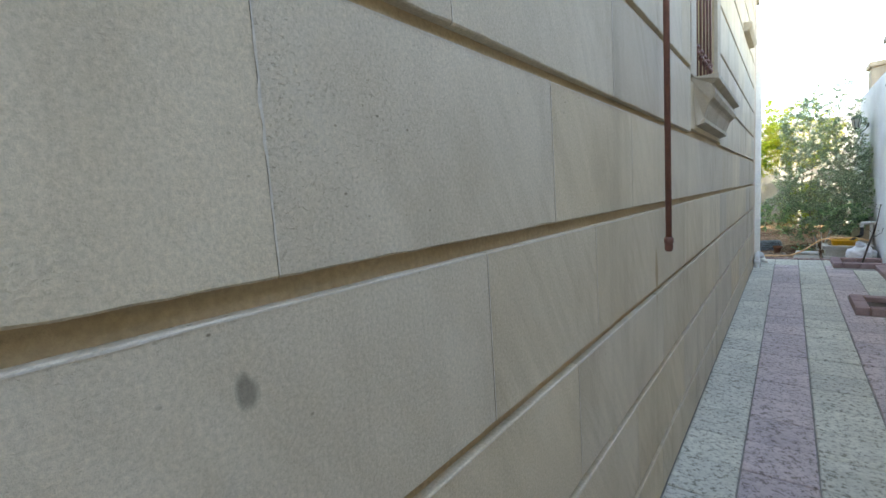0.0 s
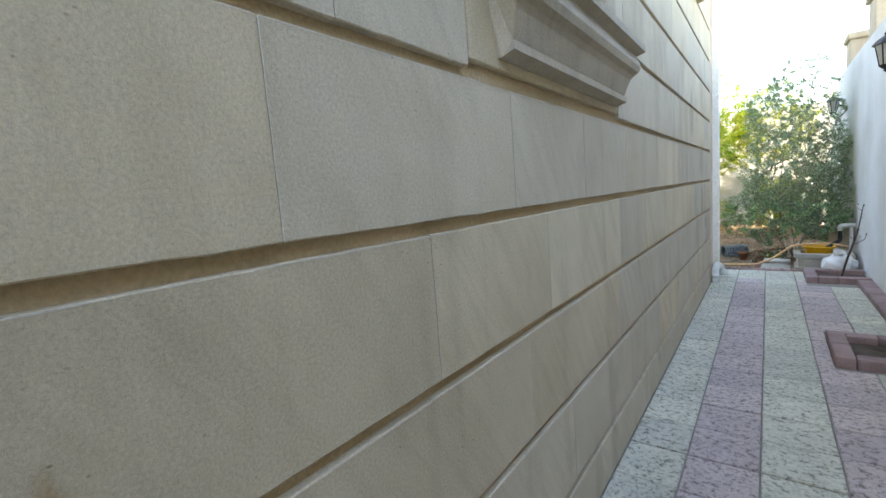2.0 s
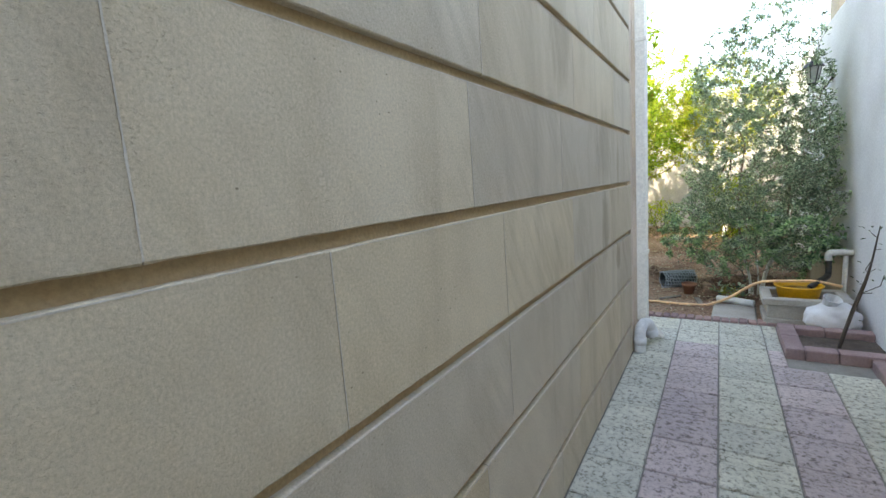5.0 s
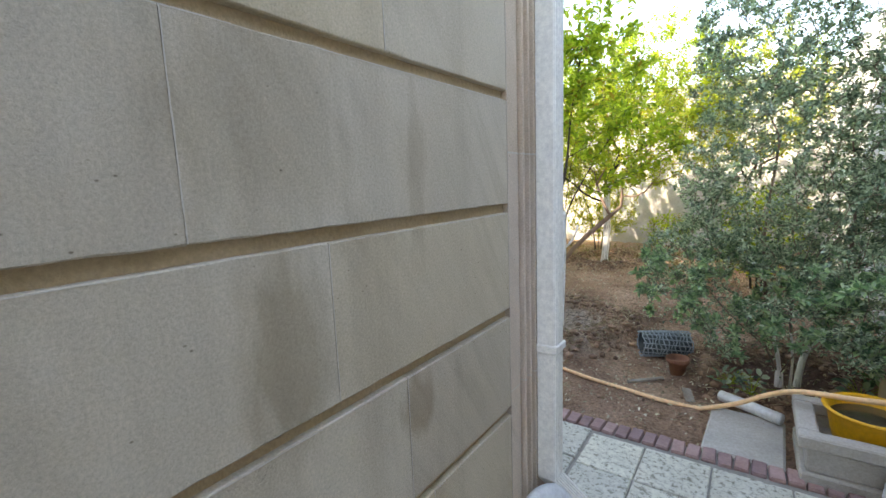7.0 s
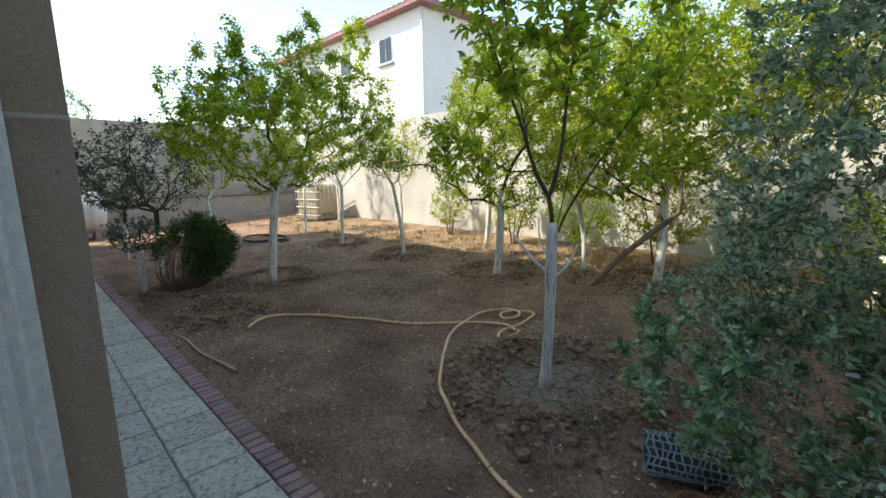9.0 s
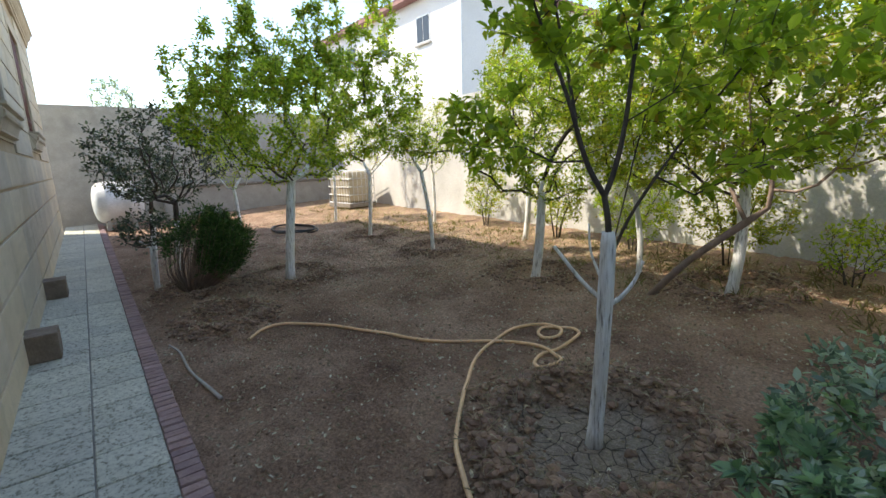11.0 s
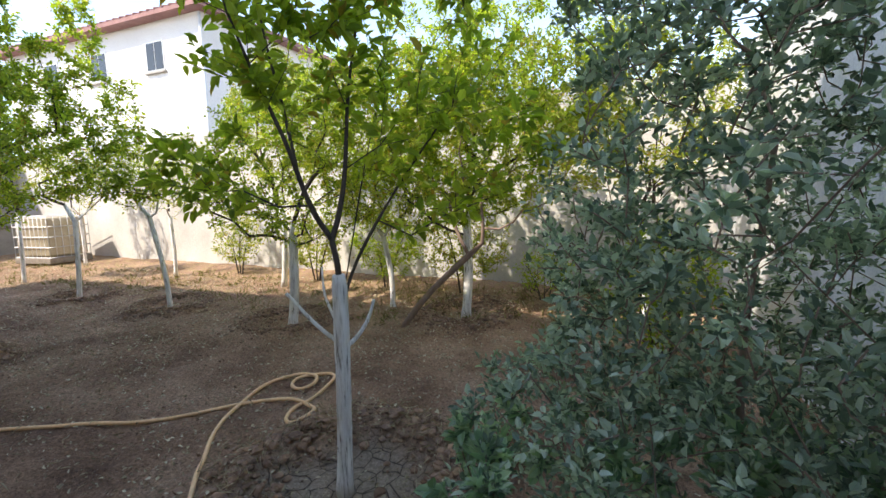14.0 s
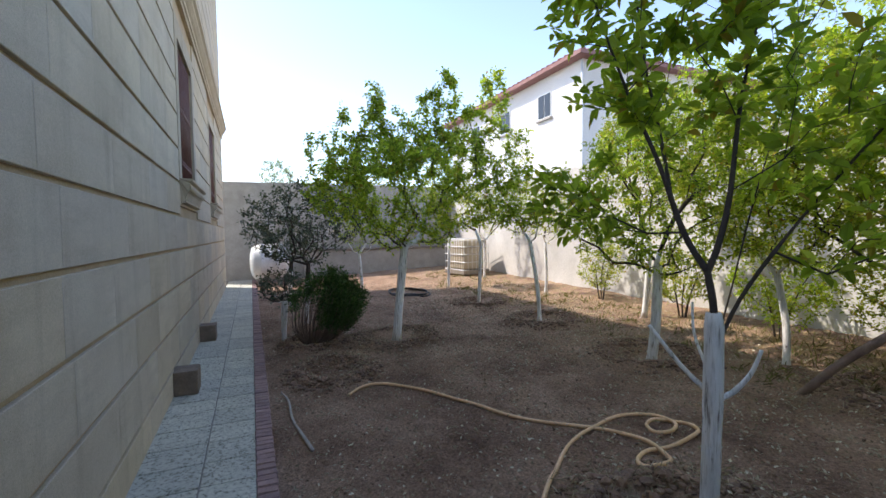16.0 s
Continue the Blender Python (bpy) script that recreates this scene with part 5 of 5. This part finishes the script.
def stone_planter():
    """Low moulded trough with an open top."""
    t = thing("stone_trough", "low grey stone trough with stepped moulded sides", "trough", (0.90, 11.41, -0.02))
    def frame_(name, hx, hy, w, z0, z1, mat=M_CONC):
        bm = bmesh.new()
        add_box(bm, (-hx, -hy, z0), (hx, -hy + w, z1), 0.008)
        add_box(bm, (-hx, hy - w, z0), (hx, hy, z1), 0.008)
        add_box(bm, (-hx, -hy + w + 0.001, z0), (-hx + w, hy - w - 0.001, z1), 0.008)
        add_box(bm, (hx - w, -hy + w + 0.001, z0), (hx, hy - w - 0.001, z1), 0.008)
        return part(name, bm, mat, t)
    frame_("plinth", 0.32, 0.245, 0.06, 0.0, 0.07)
    frame_("wall", 0.295, 0.22, 0.05, 0.07, 0.2)
    frame_("rim", 0.335, 0.255, 0.085, 0.2, 0.265)
    part("base_slab", box((-0.26, -0.18, 0.0), (0.26, 0.18, 0.135)), M_CONC, t)
    return t


stone_planter()
tub = thing("plastic_tub", "round yellow plastic tub with water and dirt inside", "tub", (0.86, 11.42, 0.115))
part("bowl", lathe([(0.0, 0.0), (0.13, 0.0), (0.155, 0.1), (0.175, 0.2), (0.19, 0.205), (0.195, 0.215), (0.185, 0.222), (0.168, 0.21), (0.148, 0.1), (0.12, 0.012), (0.0, 0.012)], 36), M_YELLOW, tub, smooth=True)
part("water", lathe([(0.0, 0.17), (0.16, 0.17)], 36), plain("murky_water", (0.05, 0.045, 0.03), 0.12), tub, "murky brown water")

slab = thing("concrete_slab", "worn grey concrete slab laid beside the trough", "slab", (0, 0, 0))
part("slab", box((0.16, 11.245, -0.09), (0.545, 11.80, -0.005), 0.012, Matrix.Rotation(-0.04, 4, "Z")), M_CONC, slab)
pvc = thing("plastic_pipe", "short length of white plastic pipe lying on the slab", "pipe", (0, 0, 0))
tube("pipe", [(0.21, 11.93, 0.02), (0.35, 11.84, 0.03), (0.53, 11.73, 0.034)], 0.036, M_PVC, pvc, 14)
ped = thing("block_pedestal", "low beige rendered block beside the garden wall", "block", (0, 0, 0))
part("block", box((1.0, 11.86, -0.15), (RX - 0.01, 12.1, 0.56), 0.012), M_SILL, ped)
bp = thing("black_hose", "black corrugated hose hanging from a white pipe fitting", "hose", (0, 0, 0))
line = smooth_line([(1.12, 11.72, 0.54), (1.12, 11.70, 0.40), (1.09, 11.62, 0.37), (1.02, 11.52, 0.345), (0.95, 11.46, 0.30)], 14)
tube("hose", line, [0.024 + 0.004 * (k % 2) for k in range(len(line))], M_BLACK, bp, 12)
tube("fitting", smooth_line([(1.12, 11.72, 0.52), (1.12, 11.72, 0.585), (1.17, 11.72, 0.60), (RX, 11.72, 0.60)], 4), 0.03, M_PVC, bp, 12)
tube("standpipe", [(1.25, 11.74, -0.05), (1.25, 11.74, 0.62)], 0.022, M_PVC, bp, 10)

# ---- loose things in the garden ----
def lay(points, lift):
    return [Vector((x, y, max(ground_z(x, y), -0.2) + lift)) for x, y in points]


def garden_hose():
    t = thing("garden_hose", "tan orange rubber garden hose lying in loops on the soil", "hose", (0, 0, 0))
    loops = [(-4.36, 11.97), (-4.50, 12.16), (-4.43, 12.40), (-4.08, 12.66), (-3.62, 12.87), (-3.17, 13.08), (-2.89, 13.30), (-2.63, 13.56), (-2.29, 13.70), (-2.02, 13.62), (-1.93, 13.48), (-1.99, 13.39), (-2.12, 13.45), (-2.18, 13.60),
             (-2.15, 13.77), (-2.16, 13.99), (-2.20, 14.14), (-2.32, 14.21), (-2.43, 14.17), (-2.52, 14.06), (-2.48, 13.93), (-2.36, 13.88), (-2.30, 13.99), (-2.38, 14.12), (-2.52, 14.13), (-2.62, 14.06), (-2.70, 13.86), (-2.67, 13.61), (-2.51, 13.19), (-2.07, 12.66)]
    rest = [(-1.82, 12.40), (-1.55, 12.22), (-1.2, 12.08), (-0.9, 11.96), (-0.5, 11.88), (-0.09, 11.77), (0.11, 11.76)]
    flat = smooth_line([(x, y, 0) for x, y in loops + rest], 8)
    pts = [Vector((p.x, p.y, ground_z(p.x, p.y) + 0.016 + 0.012 * max(0, math.sin(i * 0.11)))) for i, p in enumerate(flat)]
    pts += smooth_line([pts[-1], (0.30, 11.72, 0.08), (0.45, 11.62, 0.22), (0.58, 11.50, 0.325), (0.80, 11.46, 0.355), (1.0, 11.50, 0.352), (1.2, 11.56, 0.30)], 8)[1:]
    tube("hose", pts, 0.0145, M_HOSE, t, 10)
    return t


garden_hose()
coil = thing("hose_coil", "loose coil of black irrigation hose on the soil", "hose", (0, 0, 0))
flat = []
for k in range(120):
    a = k * 0.17
    flat.append((-10.45 + (0.78 + 0.14 * math.sin(a * 0.7)) * math.cos(a), 14.72 + (0.42 + 0.07 * math.cos(a * 1.1)) * math.sin(a)))
tube("hose", [Vector((x, y, ground_z(x, y) + 0.02 + 0.0006 * i)) for i, (x, y) in enumerate(flat)], 0.016, M_BLACK, coil, 6)

stick = thing("stick", "bent grey dry branch lying on the soil", "branch", (0, 0, 0))
sp = smooth_line(lay([(-4.77, 11.37), (-4.5, 11.42), (-4.05, 11.42), (-3.65, 11.47), (-3.4, 11.51)], 0.02), 6)
tube("branch", sp, [0.009 + 0.007 * i / len(sp) for i in range(len(sp))], M_DRYWOOD, stick, 8)
scrap = thing("stick", "short broken piece of grey wood", "branch", (0, 0, 0))
tube("branch", smooth_line(lay([(-0.40, 11.98), (-0.28, 12.08), (-0.18, 12.16)], 0.018), 5), 0.015, M_STICK, scrap, 7)
board = thing("wood_offcut", "pale splintered wood offcut leaning in the soil", "offcut", (0.02, 11.92, ground_z(0.02, 11.92) + 0.02))
part("board", box((-0.03, -0.07, -0.01), (0.03, 0.07, 0.012), 0.003, pose(0, 0, 0, 18, 12, 25)), M_STICK, board)


def net_roll():
    t = thing("net_roll", "roll of blue-grey plastic netting lying on the soil", "netting roll", (-0.25, 12.66, ground_z(-0.25, 12.66) + 0.10))
    t.rotation_euler = (0, 0, math.atan2(0.17, 0.34))
    v, f = [], []
    for k in range(13):
        x = -0.19 + 0.38 * k / 12
        ring = []
        for i in range(15):
            a = 2 * math.pi * i / 14
            rr = 0.108 + 0.006 * math.sin(3 * a + k)
            ring.append((x + 0.012 * math.sin(a * 5 + k), rr * math.cos(a), rr * math.sin(a)))
        tube_data(ring, 0.0055, 5, v, f)
        mesh_ob("hoop", v, f, M_NET, t)
        v, f = [], []
    v, f = [], []
    for i in range(16):
        a = 2 * math.pi * i / 16
        tube_data([(-0.2, 0.106 * math.cos(a), 0.106 * math.sin(a)), (0, 0.111 * math.cos(a + 0.15), 0.111 * math.sin(a + 0.15)), (0.2, 0.106 * math.cos(a + 0.3), 0.106 * math.sin(a + 0.3))], 0.005, 5, v, f)
        mesh_ob("strand", v, f, M_NET, t)
        v, f = [], []
    # Inner turns of netting as one dark drum, their shade put into its colour.
    bm = lathe([(0.092, -0.19), (0.096, 0.0), (0.092, 0.19)], 20)
    bmesh.ops.rotate(bm, verts=bm.verts, matrix=Matrix.Rotation(math.pi / 2, 3, "Y"))
    part("inner_layer", bm, grainy("net_shadow_layer", (0.05, 0.065, 0.075), (0.12, 0.15, 0.165), 14, 90), t)
    return t


net_roll()
pot = thing("flower_pot", "small terracotta flower pot standing on the soil", "pot", (-0.1, 12.3, ground_z(-0.1, 12.3) - 0.005))
part("bowl", lathe([(0.0, 0.0), (0.05, 0.0), (0.07, 0.10), (0.082, 0.10), (0.085, 0.135), (0.074, 0.135), (0.07, 0.11), (0.0, 0.10)], 24), M_TERRA, pot, smooth=True)

M_BLOCK = grainy("brown_block_stone", (0.17, 0.12, 0.085), (0.28, 0.21, 0.155), 7, 60, relief=0.7)
for x, hgt, w in ((-5.08, 0.24, 0.27), (-7.5, 0.24, 0.25)):
    st = thing("stone_block", "rough brown stone block standing on the path by the wall", "stone block", (x, 10.49, 0.0), "stone blocks on the path")
    bm = box((-w / 2, -0.115, 0), (w / 2, 0.115, hgt), 0.012, seg=2)
    bmesh.ops.subdivide_edges(bm, edges=bm.edges[:], cuts=2, use_grid_fill=True)
    for v in bm.verts:
        v.co += Vector((1, 1, 1)) * 0.006 * noise.noise(v.co * 14 + Vector((x, 0, 0)))
        v.co.z = max(0.0, v.co.z)
    part("block", bm, M_BLOCK, st)


def plastic_tank():
    t = thing("water_tank", "white plastic water tank lying on its side", "tank", (-15.6, 11.66, 0.0))
    prof = [(0.0, -0.60), (0.25, -0.585), (0.45, -0.53), (0.55, -0.44), (0.57, -0.3), (0.585, -0.28), (0.585, -0.22), (0.57, -0.2), (0.57, 0.2), (0.585, 0.22), (0.585, 0.28), (0.57, 0.3), (0.55, 0.44), (0.45, 0.53), (0.25, 0.585), (0.0, 0.60)]
    bm = lathe(prof, 32)
    bmesh.ops.rotate(bm, verts=bm.verts, matrix=Matrix.Rotation(math.pi / 2, 3, "X"))
    bmesh.ops.translate(bm, verts=bm.verts, vec=(0, 0, 0.70))
    part("shell", bm, M_PVC, t, smooth=True)
    for y in (-0.3, 0.3):
        part("cradle", box((-0.4, y - 0.06, -0.05), (0.4, y + 0.06, 0.2), 0.01), M_CONC, t)
    return t


plastic_tank()


def ibc():
    t = thing("caged_tank", "square translucent plastic tank in a steel cage", "tank", (-13.3, 17.75, ground_z(-13.3, 17.75) + 0.02))
    t.rotation_euler = (0, 0, 0.12)
    part("bottle", box((-0.55, -0.45, 0.17), (0.55, 0.45, 1.12), 0.06, seg=3), plain("cream_translucent_plastic", (0.46, 0.40, 0.29), 0.4), t, smooth=False)
    part("pallet", box((-0.6, -0.5, 0.0), (0.6, 0.5, 0.13), 0.01), M_STICK, t)
    for k in range(9):
        x = -0.58 + 1.16 * k / 8
        for y in (-0.48, 0.48):
            tube("cage_bar", [(x, y, 0.12), (x, y, 1.15)], 0.008, M_ZINC, t, 5)
    for k in range(7):
        y = -0.48 + 0.96 * k / 6
        for x in (-0.58, 0.58):
            tube("cage_bar", [(x, y, 0.12), (x, y, 1.15)], 0.008, M_ZINC, t, 5)
    for z in (0.15, 0.4, 0.65, 0.9, 1.15):
        tube("cage_rail", [(-0.58, -0.48, z), (0.58, -0.48, z), (0.58, 0.48, z), (-0.58, 0.48, z), (-0.58, -0.48, z)], 0.013, M_ZINC, t, 5)
    return t


M_ZINC = plain("galvanised_steel", (0.72, 0.73, 0.74), 0.45, 0.2)
ibc()


def scatter_leaves():
    r = random.Random(77)
    spots = []
    while len(spots) < 13000:
        x, y = r.uniform(-13, 1.1), 11.3 + 6.3 * r.random() ** 0.85
        if noise.noise(Vector((x * 0.7, y * 0.7, 9))) + (y - 14.5) * 0.09 < r.uniform(-0.7, 0.5):
            continue
        a = r.uniform(0, 6.283)
        spots.append(((x, y, ground_z(x, y) + r.uniform(0.008, 0.02)), (math.cos(a), math.sin(a), r.uniform(-0.1, 0.3))))
    for k in range(9000):
        x, y = r.uniform(-9.5, 1.1), 11.28 + 5.5 * r.random()
        a = r.uniform(0, 6.283)
        spots.append(((x, y, ground_z(x, y) + r.uniform(0.008, 0.016)), (math.cos(a), math.sin(a), r.uniform(-0.05, 0.2))))
    ob = leaf_cloud("leaf_litter", spots, M_LITTER, None, 0.030, 0.5, 78)
    tagged(ob, "dry fallen leaves and straw scattered on the soil", "leaf litter", kind="stuff")


def scatter_clods():
    r = random.Random(79)
    V, F = [], []
    ico = bmesh.new()
    bmesh.ops.create_icosphere(ico, subdivisions=1, radius=1)
    base = [v.co.copy() for v in ico.verts]
    tri = [[v.index for v in f.verts] for f in ico.faces]
    ico.free()
    n = 0
    while n < 26000:
        if r.random() < 0.72:
            cx, cy, rad = r.choice(BASINS)
            a, d = r.uniform(0, 6.283), rad * r.gauss(1.02, 0.2)
            x, y = cx + d * math.cos(a), cy + d * math.sin(a)
            s = (0.004 + 0.026 * r.random() ** 2.5) * (1.2 if rad > 0.55 else 1)
        else:
            x, y = r.uniform(-9, 1.1), r.uniform(11.3, 17.2)
            s = 0.002 + 0.011 * r.random() ** 3
        if y < 11.27 or x > 1.2 or (x > 0.1 and y < 11.9):
            continue
        z = ground_z(x, y) + s * 0.3
        k = len(V)
        o = Vector((r.uniform(0, 50), 0, 0))
        sx, sy, sz = r.uniform(0.7, 1.4), r.uniform(0.7, 1.4), r.uniform(0.5, 0.9)
        for p in base:
            q = 1 + 0.45 * noise.noise(p * 1.7 + o)
            V.append((x + p.x * s * sx * q, y + p.y * s * sy * q, z + p.z * s * sz * q))
        F += [[i + k for i in f] for f in tri]
        n += 1
    ob = mesh_ob("soil_clods", V, F, M_CLOD)
    tagged(ob, "crumbled clods of dry brown soil", "clods", kind="stuff")


scatter_leaves()
scatter_clods()


def dry_grass():
    r = random.Random(81)
    spots = []
    for c in range(150):
        x, y = r.uniform(-15, 1.0), r.uniform(15.6, 17.7)
        if c % 4 == 0:
            x, y = r.uniform(-9, 0.8), r.uniform(16, 17.5)
        for k in range(16):
            px, py = x + r.gauss(0, 0.08), y + r.gauss(0, 0.08)
            spots.append(((px, py, ground_z(px, py)), (r.gauss(0, 0.4), r.gauss(0, 0.4), 1.0)))
    ob = leaf_cloud("dry_weeds", spots, leafy("dry_weed_blades", (0.12, 0.10, 0.04), (0.22, 0.18, 0.07), (0.20, 0.22, 0.06), 0.7, 0.2), None, 0.11, 0.09, 82)
    tagged(ob, "tufts of dry yellow weeds near the sunny wall", "weeds", kind="stuff")


dry_grass()


def straw_litter():
    """Dry stems and root fibres on the dug rims of the basins and over the soil."""
    r = random.Random(83)
    spots = []
    for k in range(7000):
        if k % 3:
            cx, cy, rad = r.choice(BASINS[:1] * 3 + BASINS)
            a, d = r.uniform(0, 6.283), rad * r.gauss(1.0, 0.22)
            x, y = cx + d * math.cos(a), cy + d * math.sin(a)
        else:
            x, y = r.uniform(-9, 1.0), r.uniform(11.3, 17.3)
        if y < 11.27 or x > 1.2 or (x > 0.1 and y < 11.9):
            continue
        a = r.uniform(0, 6.283)
        spots.append(((x, y, ground_z(x, y) + r.uniform(0.012, 0.03)), (math.cos(a), math.sin(a), r.uniform(-0.1, 0.45))))
    ob = leaf_cloud("straw_litter", spots, leafy("dry_straw", (0.24, 0.18, 0.11), (0.42, 0.34, 0.22), (0.60, 0.52, 0.37), 0.8, 0.05), None, 0.075, 0.05, 84)
    tagged(ob, "dry straw and root fibres on the dug soil", "straw", kind="stuff")


straw_litter()


def weed(x, y, seed, n=26, size=0.07):
    r = random.Random(seed)
    t = thing("weed", "low green broad-leaved weed growing by the shrub", "weed", (x, y, ground_z(x, y)), "weeds by the shrub")
    spots, v, f = [], [], []
    for k in range(n):
        a, l = r.uniform(0, 6.283), r.uniform(0.04, 0.14)
        tip = Vector((l * math.cos(a), l * math.sin(a), r.uniform(0.04, 0.12)))
        tube_data([(0, 0, 0), tip * 0.6 + Vector((0, 0, 0.02)), tip], 0.0018, 4, v, f)
        spots.append((tuple(tip), (math.cos(a), math.sin(a), 0.3)))
    mesh_ob("stem", v, f, M_LEAF, t)
    leaf_cloud("leaves", spots, M_OLIVE, t, size, 0.5, seed)


weed(0.25, 12.15, 501)
weed(0.38, 12.05, 502, 18, 0.06)
weed(0.95, 12.25, 503, 24, 0.09)

# ---- beyond the walls ----
def neighbour_house():
    t = thing("neighbour_house", "white two-storey neighbouring house with a red tiled roof", "house", (-14.8, 24.0, 0.0))
    H = 8.7
    bm = bmesh.new()
    add_box(bm, (-13, 0, -0.3), (0, 12, H))
    part("wall", bm, M_NEIGH, t)
    over = 0.5
    x0, x1, y0, y1, zr = -13 - over, over, -over, 12 + over, H + 2.6
    V = [(x0, y0, H), (x1, y0, H), (x1, y1, H), (x0, y1, H), (x0 + 6, 5.7, zr), (x1 - 6, 5.7, zr), (x0, y0, H + 0.16), (x1, y0, H + 0.16), (x1, y1, H + 0.16), (x0, y1, H + 0.16)]
    mesh_ob("roof", V, [(0, 3, 2, 1), (0, 1, 7, 6), (1, 2, 8, 7), (2, 3, 9, 8), (3, 0, 6, 9), (6, 7, 5, 4), (8, 9, 4, 5), (7, 8, 5), (9, 6, 4)], M_ROOF, t, "red tiled hipped roof")
    for k in range(34):
        run = max(0.05, min(1.6, (x1 - x0 - 0.2 - k * 0.4) * 0.95, (0.2 + k * 0.4) * 0.95))
        tube("ridge_tile", [(x0 + 0.2 + k * 0.4, y0 - 0.02, H + 0.18), (x0 + 0.2 + k * 0.4, y0 + run, H + 0.18 + run * 2.44 / 6.2)], 0.05, M_ROOF, t, 5)
    for k in range(30):
        run = max(0.05, min(1.6, (0.2 + k * 0.42) * 0.9, (12.8 - k * 0.42) * 0.9))
        tube("ridge_tile", [(x1 + 0.02, y0 + 0.2 + k * 0.42, H + 0.18), (x1 - run, y0 + 0.2 + k * 0.42, H + 0.18 + run * 2.44 / 6.0)], 0.05, M_ROOF, t, 5)
    tube("downpipe", [(0.06, -0.06, 0), (0.06, -0.06, H - 0.1)], 0.06, M_PVC, t, 8)
    for xa in (-3.1, -6.6, -10.0):
        for za in (6.8, 3.0):
            w = part("window", box((xa, -0.03, za), (xa + 1.05, 0.02, za + 1.2), 0.01), M_PVC, t, "white framed window")
            for i in range(2):
                part("pane", box((xa + 0.07 + i * 0.48, -0.045, za + 0.08), (xa + 0.5 + i * 0.48, -0.032, za + 1.12)), M_GLASSD, w)
            part("sill", box((xa - 0.08, -0.12, za - 0.08), (xa + 1.13, 0.0, za), 0.01), M_CONC, w)
    return t


M_NEIGH = grainy("white_house_render", (0.70, 0.68, 0.66), (0.80, 0.78, 0.76), 0.5, 20, relief=0.2)
neighbour_house()


def far_tree():
    b = (-22.0, 12.3, -0.25)
    trunk = up_line((0, 0, 0), (0.1, 0, 1.5), (0.1, 0.1, 3.0))
    tree("far_tree", "grey-green treetop beyond the end wall", "tree", b, [(-1, trunk)], [((0, 0, 4.2), (0.8, 0.9, 1.2), 1)], 150, 2600, M_OLIVE, 401, 0.09, 0.0, 0.10, 0.4, leaf_rad=0.02)


far_tree()
